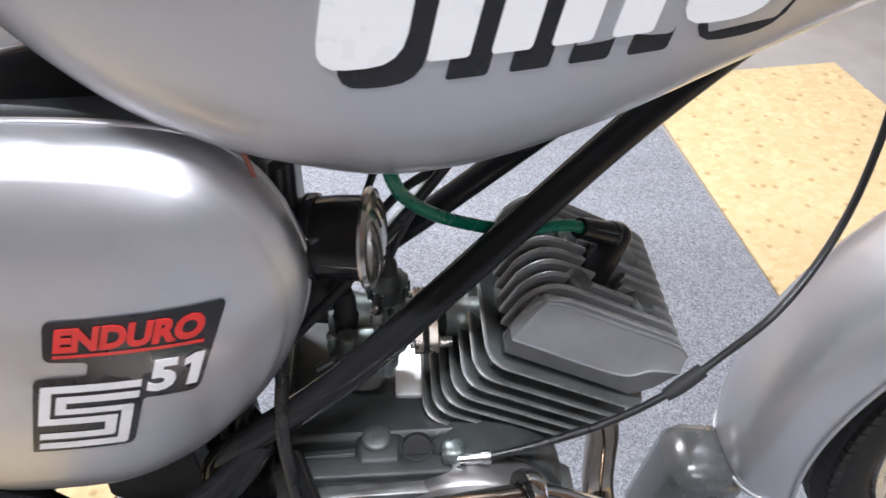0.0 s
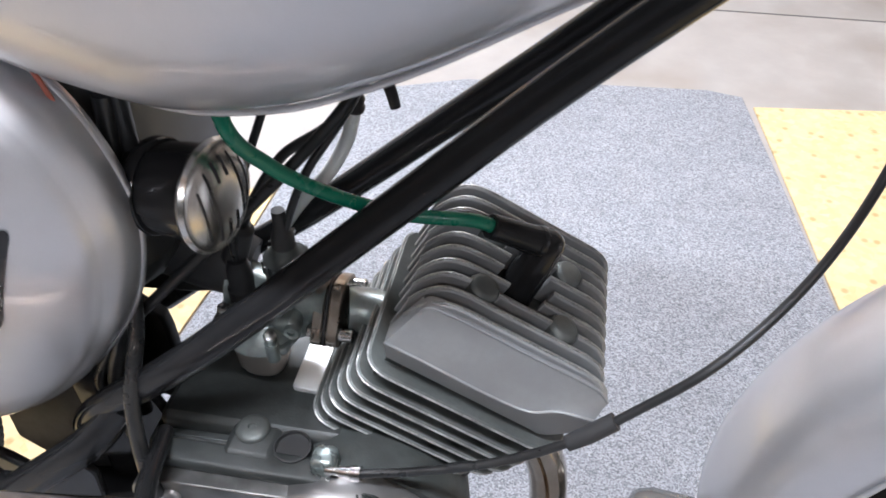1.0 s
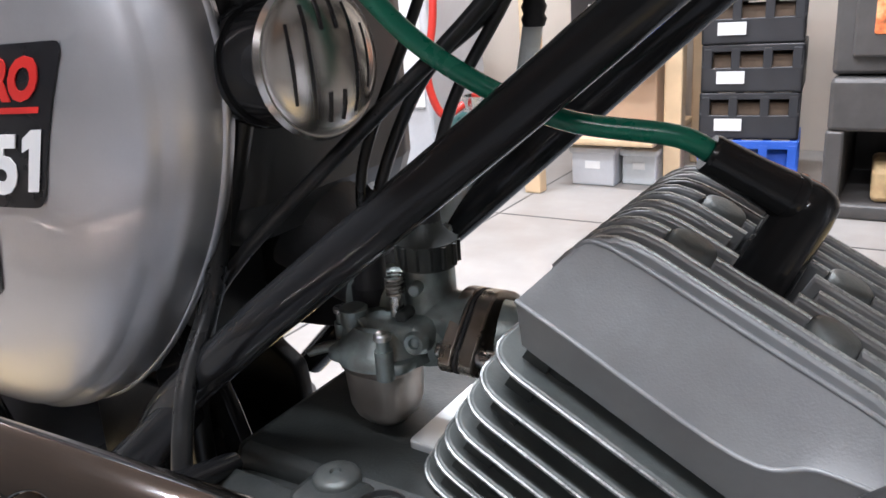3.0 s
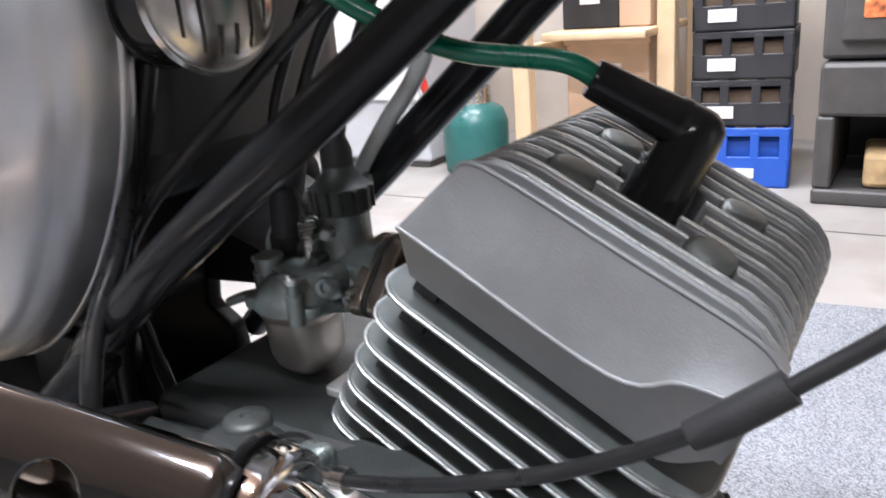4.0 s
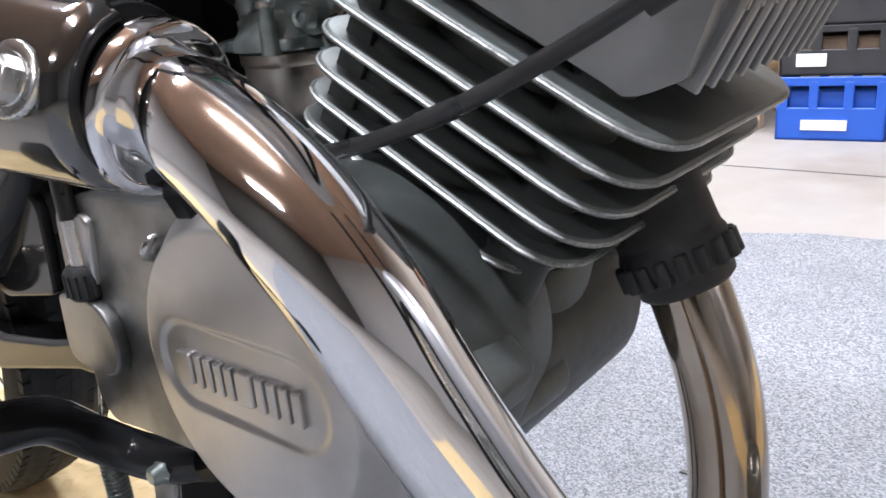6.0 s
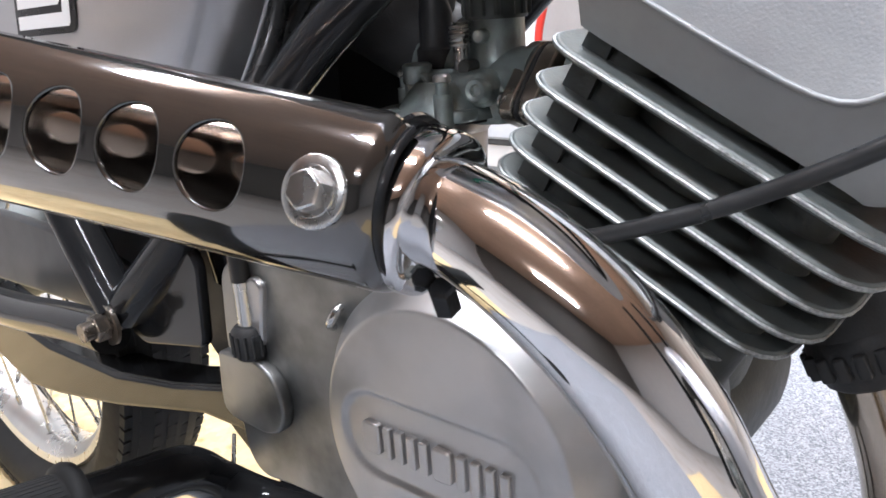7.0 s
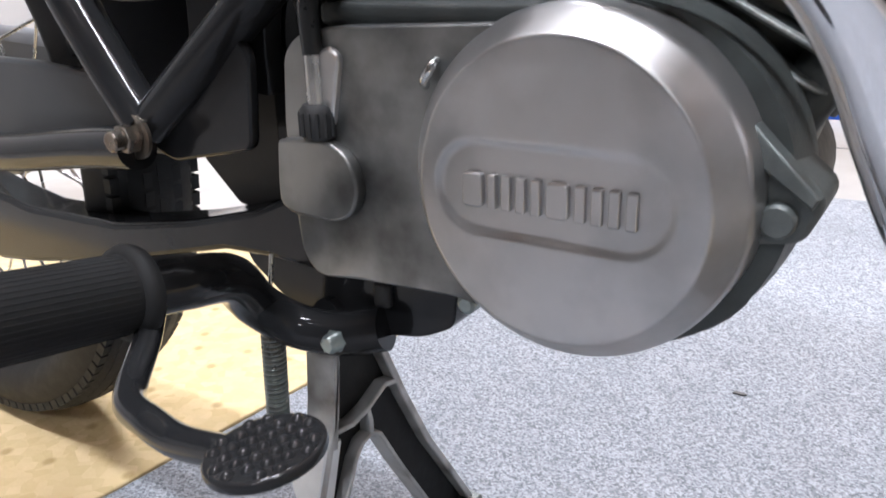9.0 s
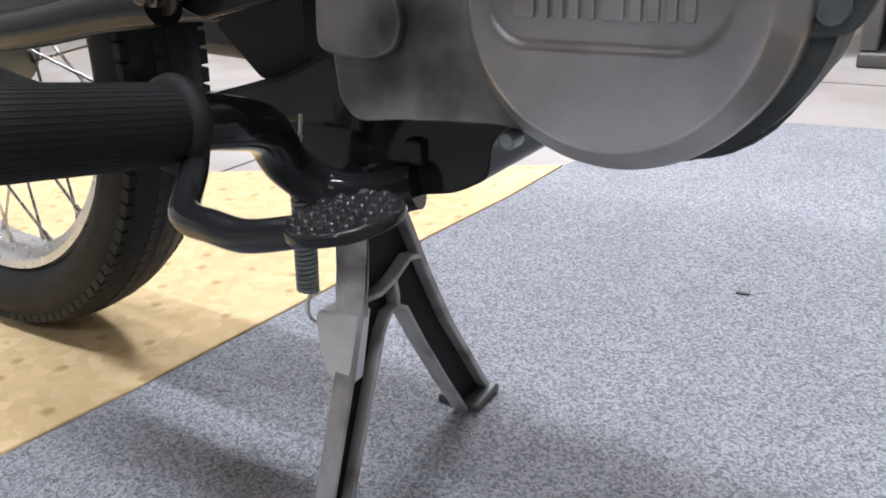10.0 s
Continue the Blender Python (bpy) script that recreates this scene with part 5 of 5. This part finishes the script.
def build_shield():
    _, side, other = spin_frame(SHW)
    down = -other if other.z > 0 else other
    near = side if side.y < 0 else -side
    start, length, mid = 0.007, 0.34, 0.0070
    ea, eb, cell, tall = 0.0114, 0.0116, 0.0142, 0.0170
    bm = bmesh.new()

    def place(s, q):
        """s along the sleeve, q round it from the near side upwards, in metres of arc."""
        a = q / SHR
        r = (SHR + 0.036 * min(s - 0.0225, 0.25)) * (1.0 - 0.16 * max(0.0, 1 - (s - start) / 0.006) ** 2)
        return SH0 + SHW * s + (near * math.cos(a) - down * math.sin(a)) * r

    def sheet(s_rows, q_rows):
        grid = [[bm.verts.new(place(s, q)) for q in q_rows] for s in s_rows]
        for g, h in zip(grid, grid[1:]):
            for k in range(len(q_rows) - 1):
                bm.faces.new((g[k], h[k], h[k + 1], g[k + 1]))

    def steps(a, b, n):
        return [a + (b - a) * k / n for k in range(n + 1)]
    first, last = HOLES[0] - cell, HOLES[-1] + cell
    along_holes = [first + 2 * cell * (n + k / 12) for n in range(len(HOLES)) for k in range(12)] + [last]
    tops, lows = steps(mid + tall, 1.30 * SHR, 6), steps(-1.95 * SHR, mid - tall, 16)
    middle = steps(mid - tall, mid + tall, 12)
    lead, tail = steps(start, start + 0.006, 5)[:-1] + steps(start + 0.006, first, 10), steps(last, length, 24)
    for q_rows in (tops, lows):
        for s_rows in (lead, along_holes, tail):
            sheet(s_rows, q_rows)
    sheet(lead, middle)
    sheet(tail, middle)
    for h in HOLES:
        edge = [(-1 + k / 6, -1) for k in range(12)] + [(1, -1 + k / 6) for k in range(12)] + [(1 - k / 6, 1) for k in range(12)] + [(-1, 1 - k / 6) for k in range(12)]
        rings = []
        for t in (0.0, 0.06, 0.3, 0.65, 1.0):
            ring = []
            for a, b in edge:
                n = math.hypot(a, b)
                ring.append(bm.verts.new(place(h + a * ((1 - t) * ea / n + t * cell), mid + b * ((1 - t) * eb / n + t * tall))))
            rings.append(ring)
        for g, k2 in zip(rings, rings[1:]):
            for k in range(48):
                bm.faces.new((g[k], g[(k + 1) % 48], k2[(k + 1) % 48], k2[k]))
    bmesh.ops.remove_doubles(bm, verts=bm.verts[:], dist=0.00004)
    shield = bp("heat_shield", bm, "black_enamel", None, "glossy black exhaust heat shield with round holes", 40)
    thick = shield.modifiers.new("wall", "SOLIDIFY")
    thick.thickness, thick.offset = 0.0018, -1
    bp("end_lip", tube_bm([place(start, SHR * (-1.93 + 3.21 * k / 48)) for k in range(49)], 0.0013, 1, 8, False, smooth=False), "black_gloss", shield)
    out = (near * 0.93 - down * 0.36).normalized()
    c = place(0.0225, 0.0062) - out * 0.0012
    screw = bp("shield_bolt", lathe_bm(c, out, [(0, 0.0092), (0.0014, 0.0092), (0.0018, 0.0088), (0.0018, 0.0064), (0.0022, 0.0062)], 32), "steel", shield, "zinc-plated bolt with a washer")
    hexa = [(0.0052 * math.cos(math.pi * k / 3 + 0.3), 0.0052 * math.sin(math.pi * k / 3 + 0.3)) for k in range(6)]
    ax, s1, s2 = spin_frame(out)
    bp("bolt_head", slab_bm(hexa, lambda a, b, d: c + ax * (0.0062 - d) + s1 * a + s2 * b, 0.0046, 0.0006), "steel", screw)
    bp("inner_pipe", tube_bm([SH0 + SHW * 0.012, SH0 + SHW * 0.15, SH0 + SHW * 0.35], [0.0150, 0.0155, 0.0165], 2, 32), "inner_chrome", shield, "brownish polished inner exhaust pipe")
    bp("end_plate", lathe_bm(SH0 + SHW * 0.0095, SHW, [(0, 0.0165), (0, 0.0222), (0.0012, 0.0228), (0.0012, 0.0165)], 40, False), "black_gloss", shield)
    bp("support_arm", tube_bm([SH0 + SHW * 0.1 + down * 0.024, SH0 + SHW * 0.13 + down * 0.03 + Vector((0, 0.03, 0)), (-0.12, 0.43, 0.38)], 0.006, 4, 12), "black_gloss", shield)
    return shield


build_shield()

# ---- lower left: brackets, swing arm, foot rest, brake pedal ----
bp("bracket_tube", tube_bm([(-0.235, 0.40, 0.322), (-0.262, 0.402, 0.352), (-0.30, 0.405, 0.40), (-0.34, 0.41, 0.47)], [0.012, 0.0125, 0.0125, 0.0125], 5, 20), "black_gloss", None, "glossy black frame bracket tube")
bp("bracket_tube", tube_bm([(-0.235, 0.402, 0.322), (-0.200, 0.406, 0.350), (-0.160, 0.413, 0.384), (-0.138, 0.426, 0.408)], [0.011, 0.0115, 0.0115, 0.0095], 5, 20), "black_gloss", None, "glossy black frame bracket tube")
bp("gusset", slab_bm(rounded([(-0.245, 0.335), (-0.222, 0.338), (-0.175, 0.375), (-0.160, 0.36), (-0.165, 0.315), (-0.225, 0.303), (-0.243, 0.310)], 0.006), flat_y(0.405), 0.006, 0.0015), "black_gloss")
bp("mount_tube", tube_bm([(-0.235, 0.392, 0.312), (-0.29, 0.394, 0.306), (-0.36, 0.396, 0.296), (-0.44, 0.398, 0.288)], [0.0115, 0.0115, 0.012, 0.012], 4, 24), "black_gloss", None, "glossy black mounting tube")
nut_c = Vector((-0.233, 0.382, 0.318))
nut = bp("mount_nut", slab_bm([(0.0075 * math.cos(math.pi * k / 3), 0.0075 * math.sin(math.pi * k / 3)) for k in range(6)], lambda a, b, d: (nut_c.x + a, nut_c.y + d, nut_c.z + b), 0.008, 0.0008), "brown_steel", None, "oily steel nut")
bp("bolt_tip", rod_bm(nut_c + Vector((0, -0.006, 0)), nut_c + Vector((0, 0.02, 0)), 0.0052, 0.0008), "brown_steel", nut)
bp("washer", lathe_bm(nut_c + Vector((0, 0.008, 0)), (0, 1, 0), [(0, 0.0115), (0.002, 0.0115)], 24), "brown_steel", nut)
bp("swing_arm", slab_bm([(-0.66, 0.280), (-0.50, 0.247), (-0.44, 0.239), (-0.335, 0.243), (-0.26, 0.257), (-0.202, 0.272), (-0.165, 0.288), (-0.150, 0.270), (-0.150, 0.245), (-0.193, 0.246), (-0.229, 0.244), (-0.343, 0.215), (-0.44, 0.196), (-0.495, 0.188), (-0.66, 0.228)], flat_y(0.4335), 0.032, 0.004, 3), "black_gloss", None, "glossy black painted flat swing arm")
bp("chain_case", box_bm((-0.49, 0.578, 0.298), (0.56, 0.03, 0.085), 0.012, Euler((0, 0.05, 0)).to_matrix()), "grey_plastic", None, "dark grey plastic chain case")
bp("inner_fender", slab_bm(rounded([(-0.31, 0.30), (-0.31, 0.48), (-0.095, 0.48), (-0.095, 0.416), (-0.135, 0.404), (-0.187, 0.400), (-0.190, 0.384), (-0.172, 0.372), (-0.170, 0.355), (-0.17, 0.27)], [0.02, 0.01, 0.01, 0.004, 0.008, 0.002, 0.003, 0.004, 0.002, 0.01]), flat_y(0.53), 0.012, 0.003), "black_plastic")
bp("chain_guard", slab_bm(rounded([(-0.56, 0.350), (-0.449, 0.3475), (-0.375, 0.3464), (-0.296, 0.340), (-0.250, 0.330), (-0.232, 0.315), (-0.232, 0.300), (-0.300, 0.297), (-0.473, 0.290), (-0.56, 0.288)], 0.006), flat_y(0.423), 0.008, 0.003, 3), "airbox_grey", None, "dark grey flat guard beside the rear wheel")


def build_splash_guard():
    """A curved plate in front of the rear tyre."""
    bm = bmesh.new()
    rows = []
    for k in range(19):
        a = radians(6 + 3.6 * k)
        rows.append([bm.verts.new((-0.616 + r * math.cos(a), y, 0.274 + r * math.sin(a))) for r, y in ((0.297, 0.437), (0.301, 0.441), (0.303, 0.46), (0.303, 0.515), (0.301, 0.536), (0.297, 0.540), (0.298, 0.515), (0.298, 0.46))])
    for p, q in zip(rows, rows[1:]):
        for k in range(8):
            bm.faces.new((p[k], p[(k + 1) % 8], q[(k + 1) % 8], q[k]))
    bm.faces.new(rows[0][::-1])
    bm.faces.new(rows[-1])
    bp("splash_guard", bm, "grey_plastic", None, "grey plastic splash guard before the rear tyre")


build_splash_guard()
# skid plate and engine hanger
bp("bracket_plate", slab_bm(rounded([(-0.270, 0.385), (-0.150, 0.385), (-0.160, 0.262), (-0.244, 0.262), (-0.277, 0.292)], 0.004), flat_y(0.462), 0.006, 0.0015), "black_plastic")
bp("stand_bracket", slab_bm(rounded([(-0.206, 0.244), (-0.139, 0.248), (-0.142, 0.212), (-0.186, 0.206), (-0.203, 0.221)], 0.005), flat_y(0.458), 0.06, 0.002), "black_gloss")
bp("hanger_plate", slab_bm(rounded([(-0.226, 0.262), (-0.06, 0.262), (-0.078, 0.245), (-0.080, 0.226), (-0.10, 0.2155), (-0.155, 0.206), (-0.192, 0.214), (-0.224, 0.236)], [0.006, 0.004, 0.006, 0.006, 0.008, 0.008, 0.01, 0.008]), flat_y(0.446), 0.08, 0.003), "black_gloss", None, "glossy black engine hanger plate")
bp("hanger_notch", box_bm((-0.122, 0.444, 0.236), (0.010, 0.006, 0.014), 0.002), "black_rubber")
# foot rest
RING = Vector((-0.157, 0.325, 0.2735))
RW = Vector((0.0, -0.98, 0.17)).normalized()


def build_footrest():
    bar = bp("footrest_bar", tube_bm([RING - RW * -0.01, RING - RW * 0.012, (-0.158, 0.352, 0.268), (-0.168, 0.385, 0.256), (-0.178, 0.408, 0.232), (-0.170, 0.425, 0.215), (-0.146, 0.434, 0.212), (-0.120, 0.442, 0.218)], 0.0122, 8, 20), "black_gloss", None, "glossy black bent footrest bar")
    bp("mount_bolt", lathe_bm((-0.140, 0.4265, 0.2130), (0, -1, 0), [(0, 0.0066), (0.003, 0.0064), (0.004, 0.0055), (0.008, 0.0052), (0.009, 0.004)], 6), "zinc_alloy", bar)
    grip = bp("footrest_rubber", lathe_bm(RING - RW * 0.004, RW, [(0, 0.010), (0.001, 0.0195), (0.004, 0.0205), (0.007, 0.0195), (0.0085, 0.0165), (0.09, 0.0165), (0.12, 0.0165), (0.125, 0.012)], 44), "rubber_and_recess_black", bar, "ribbed black rubber grip")
    ax, s1, s2 = spin_frame(RW)
    for k in range(44):
        a = 2 * math.pi * k / 44
        off = (s1 * math.cos(a) + s2 * math.sin(a)) * 0.01635
        bp("rib", rod_bm(RING + RW * 0.006 + off, RING + RW * 0.115 + off, 0.0004, 0, 5), "rubber_and_recess_black", grip)


build_footrest()


def build_pedal():
    arm_line = [(-0.160, 0.340, 0.274), (-0.154, 0.333, 0.267), (-0.143, 0.320, 0.258), (-0.130, 0.303, 0.2515), (-0.118, 0.293, 0.2505), (-0.100, 0.288, 0.2520), (-0.080, 0.285, 0.2530), (-0.053, 0.282, 0.2605)]
    pedal = bp("brake_pedal", tube_bm(arm_line, [0.0058, 0.0056, 0.0056, 0.0058, 0.0060, 0.0060, 0.0058, 0.0052], 8, 18), "black_gloss", None, "glossy black bent brake pedal")
    c = Vector((-0.0345, 0.2810, 0.2680))
    ex = Vector((0.95, -0.14, 0.30)).normalized()
    nz = Vector((-0.14, -0.06, 0.985)).normalized()
    ex = (ex - nz * ex.dot(nz)).normalized()
    ey = nz.cross(ex)
    outline = circle2(0, 0, 0.0180, 40, 1.0)
    plate = bp("pedal_pad", slab_bm(outline, lambda a, b, d: c + ex * a + ey * b + nz * (0.002 - d), 0.0040, 0.0012), "black_gloss", pedal, "round glossy black studded pad")
    for i in range(-4, 5):
        for j in range(-5, 6):
            a, b = i * 0.0056 + (0.0028 if j % 2 else 0), j * 0.0048
            if (a / 0.0160) ** 2 + (b / 0.0160) ** 2 < 1:
                bp("stud", lathe_bm(c + ex * a + ey * b + nz * 0.0018, nz, [(0, 0.0023), (0.0012, 0.0017), (0.0018, 0.0006)], 8), "black_gloss", plate)


build_pedal()

# ---- centre stand ----
def build_stand():
    def st(y, z, x):
        return Vector((-0.152 - x, y, z))
    outline = [(0.436, 0.199), (0.474, 0.199), (0.476, 0.188), (0.497, 0.140), (0.520, 0.095), (0.573, 0.010), (0.540, 0.010), (0.489, 0.092), (0.476, 0.118), (0.462, 0.130), (0.449, 0.124), (0.407, 0.031), (0.397, 0.006), (0.377, 0.006), (0.390, 0.042), (0.417, 0.110), (0.432, 0.153), (0.438, 0.19)]
    # core coloured black to stand in for shade between the aluminium ribs
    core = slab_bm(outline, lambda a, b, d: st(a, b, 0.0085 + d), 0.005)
    stand = bp("centre_stand", core, "rubber_and_recess_black", None, "cast aluminium centre stand, recess shade coloured black", 30)

    def wall(line, wide=0.0034, deep=0.0135):
        """A standing rib along a line, mitred at its bends."""
        p = [Vector(q) for q in line]
        left, right = [], []
        for i, c in enumerate(p):
            way = (p[min(i + 1, len(p) - 1)] - p[max(i - 1, 0)]).normalized()
            n = Vector((-way.y, way.x)) * wide / 2
            left.append(tuple(c + n))
            right.append(tuple(c - n))
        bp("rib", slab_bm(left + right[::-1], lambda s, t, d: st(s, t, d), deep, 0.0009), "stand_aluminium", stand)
    wall([(0.438, 0.197), (0.438, 0.190), (0.432, 0.153), (0.417, 0.110), (0.390, 0.042), (0.376, 0.006)], 0.0032, 0.0135)
    wall([(0.474, 0.197), (0.475, 0.188), (0.497, 0.140), (0.520, 0.095), (0.574, 0.010)], 0.0050)
    wall([(0.434, 0.148), (0.447, 0.146), (0.461, 0.149), (0.478, 0.157), (0.491, 0.154)], 0.0036, 0.0135)
    wall([(0.461, 0.149), (0.463, 0.140), (0.463, 0.130)], 0.0034, 0.0135)
    wall([(0.441, 0.196), (0.456, 0.193), (0.473, 0.198)], 0.0036, 0.0135)
    wall([(0.397, 0.006), (0.407, 0.031), (0.430, 0.084), (0.447, 0.121), (0.454, 0.129), (0.463, 0.131), (0.471, 0.126), (0.489, 0.093), (0.517, 0.046), (0.540, 0.010)], 0.0032)
    wall([(0.4372, 0.196), (0.4345, 0.165), (0.4300, 0.138)], 0.0046, 0.021)
    # ledge on the near side for the spring; its bright tone includes light from above
    ledge = slab_bm(rounded([(0.002, 0.141), (0.031, 0.138), (0.031, 0.131), (0.024, 0.114), (0.018, 0.104), (0.002, 0.100)], 0.002, 2), lambda a, b, d: (-0.152 - a, 0.421 + 0.30 * (b - 0.13) + d, b), 0.014, 0.0012)
    bp("ledge", ledge, "bare_aluminium", stand, "bare cast ledge, lightened for light from above")
    bp("foot", box_bm((-0.164, 0.562, 0.0095), (0.036, 0.034, 0.007), 0.002, Euler((0.08, 0, 0)).to_matrix()), "cast_aluminium", stand)
    bp("foot", box_bm((-0.164, 0.384, 0.0095), (0.050, 0.036, 0.007), 0.002), "cast_aluminium", stand)
    bp("pivot", rod_bm((-0.160, 0.44, 0.216), (-0.160, 0.60, 0.216), 0.010), "black_gloss", stand)
    top, low = Vector((-0.176, 0.416, 0.234)), Vector((-0.187, 0.421, 0.131))
    way = (low - top).normalized()
    a, b = top + way * 0.012, top + way * 0.082
    spring = bp("stand_spring", tube_bm(helix(a, b, 0.0056, 23, 12), 0.0013, 1, 6, smooth=False), "zinc_alloy", stand, "steel tension spring")
    bp("spring_hook", tube_bm([top + Vector((0.0, 0.004, 0.022)), top, top + way * 0.006, a + Vector((0.004, 0, 0))], 0.0012, 4, 8), "steel", spring)
    bp("spring_hook", tube_bm([b + Vector((0.004, 0, 0)), b + way * 0.006, low - way * 0.004, low + Vector((0.004, 0.006, -0.004))], 0.0012, 4, 8), "steel", spring)
    bp("spring_core", rod_bm(a, b, 0.0044), "black_rubber", spring)


build_stand()

# ---- wheels ----
def build_wheel(cx, cz, name, label, hub_y, fat):
    R, RR = 0.270, 0.212
    wheel = bp(name, lathe_bm((cx, hub_y - 0.036, cz), (0, 1, 0), [(0.036 + fat * (a - 0.036), r) for a, r in [(0.018, RR), (0.006, RR + 0.008), (0.0, R - 0.036), (0.004, R - 0.018), (0.014, R - 0.007), (0.036, R - 0.004), (0.058, R - 0.007), (0.068, R - 0.018), (0.072, R - 0.036), (0.066, RR + 0.008), (0.054, RR), (0.018, RR)]], 96, False), "tyre_rubber", None, label)
    bp("rim", lathe_bm((cx, hub_y - 0.022, cz), (0, 1, 0), [(0.0, 0.203), (-0.002, 0.210), (0.002, 0.212), (0.006, 0.206), (0.010, 0.199), (0.022, 0.196), (0.034, 0.199), (0.038, 0.206), (0.042, 0.212), (0.046, 0.210), (0.044, 0.203), (0.036, 0.194), (0.022, 0.191), (0.008, 0.194), (0.0, 0.203)], 96, False), "rim_aluminium", wheel, "bright aluminium rim")
    bp("hub", lathe_bm((cx, hub_y - 0.045, cz), (0, 1, 0), [(0, 0.02), (0.002, 0.05), (0.01, 0.052), (0.03, 0.048), (0.06, 0.048), (0.08, 0.052), (0.09, 0.02)], 40), "cast_aluminium", wheel)
    for k in range(36):
        a = 2 * math.pi * k / 36
        side = -1 if k % 2 else 1
        lean = 0.32 if (k // 2) % 2 else -0.32
        p = Vector((cx + 0.049 * math.cos(a + lean * 2.0), hub_y + side * 0.030, cz + 0.049 * math.sin(a + lean * 2.0)))
        q = Vector((cx + 0.194 * math.cos(a), hub_y + side * 0.006, cz + 0.194 * math.sin(a)))
        spoke = bp("spoke", rod_bm(p, q, 0.0014, 0, 8), "steel", wheel)
        bp("nipple", rod_bm(q + (p - q).normalized() * 0.012, q, 0.0026, 0.0005, 8), "steel", spoke)
    bm = bmesh.new()
    for k in range(120):
        for row, off in enumerate((-0.029, -0.0195, -0.0098, 0.0, 0.0098, 0.0195, 0.029)):
            a = 2 * math.pi * (k + 0.5 * (row % 2)) / 120
            r = R - 0.0078 - 9.5 * off * off
            c = Vector((cx + r * math.cos(a), hub_y + off * fat, cz + r * math.sin(a)))
            add_box(bm, c, (0.0072, 0.0078 * fat, 0.0105), 0.0, Euler((0, -a, 0)).to_matrix())
    bp("tread", bm, "tyre_rubber", wheel, "tread blocks", 0)
    return wheel


build_wheel(-0.616, 0.274, "rear_wheel", "spoked rear wheel with a knobbly tyre", 0.487, 1.12)
build_wheel(0.585, 0.272, "front_wheel", "spoked front wheel with a knobbly tyre", CY, 1.0)


def build_mudguard():
    cx, cz, R, w = 0.522, 0.298, 0.288, 0.058
    first, sweep = 192, 115
    bm = bmesh.new()
    rings = []
    for i in range(61):
        a = radians(first - sweep * i / 60)
        c, s = math.cos(a), math.sin(a)
        ring = []
        for k in range(25):
            t = k / 24 * 2 - 1
            drop = 0.040 * abs(t) ** 2.4
            ring.append(bm.verts.new((cx + (R - drop) * c, CY + w * math.sin(t * 1.35) / math.sin(1.35), cz + (R - drop) * s)))
        rings.append(ring)
    for a, b in zip(rings, rings[1:]):
        for k in range(24):
            bm.faces.new((a[k], a[k + 1], b[k + 1], b[k]))
    guard = bp("front_mudguard", bm, "silver_paint", None, "silver front mudguard", 60)
    wall = guard.modifiers.new("wall", "SOLIDIFY")
    wall.thickness, wall.offset = 0.0016, -1
    for s in (-1, 1):
        edge = [(cx + (R - 0.040) * math.cos(radians(first - sweep * i / 36)), CY + s * w, cz + (R - 0.040) * math.sin(radians(first - sweep * i / 36))) for i in range(37)]
        bp("rolled_edge", tube_bm(edge, 0.0020, 1, 8, smooth=False), "silver_paint", guard)
    end = [Vector((cx + (R + 0.001 - 0.040 * abs(k / 12 - 1) ** 2.4) * math.cos(radians(first)), CY + w * math.sin((k / 12 - 1) * 1.35) / math.sin(1.35), cz + (R + 0.001 - 0.040 * abs(k / 12 - 1) ** 2.4) * math.sin(radians(first)))) for k in range(25)]
    bp("end_trim", tube_bm(end, 0.0020, 1, 8, smooth=False), "silver_paint", guard)
    flap = box_bm((0.216, CY, 0.178), (0.074, 0.066, 0.140), 0.018, Euler((0, 0.16, 0)).to_matrix())
    bp("mud_flap", flap, "flap_grey", guard, "rounded dark grey mud flap")


build_mudguard()
for s in (-1, 1):
    bp("fork_leg", tube_bm([(0.585, CY + s * 0.085, 0.26), (0.53, CY + s * 0.085, 0.45), (0.44, CY + s * 0.085, 0.78)], [0.021, 0.021, 0.016], 4, 20), "black_gloss", None, "black fork leg")
bp("saddle", box_bm((-0.50, CY, 0.79), (0.50, 0.2, 0.07), 0.03), "black_rubber", None, "black saddle")

# ---- small marks on the floor ----
thing("leaf_scrap", slab_bm([(-0.002, -0.006), (0.002, -0.005), (0.003, 0.002), (0.0005, 0.007), (-0.002, 0.003)], lambda a, b, d: (-0.022 + b, 0.841 + a, 0.0078 - d), 0.0016), M["stove_iron"], "small dark scrap lying on the carpet", "scrap")
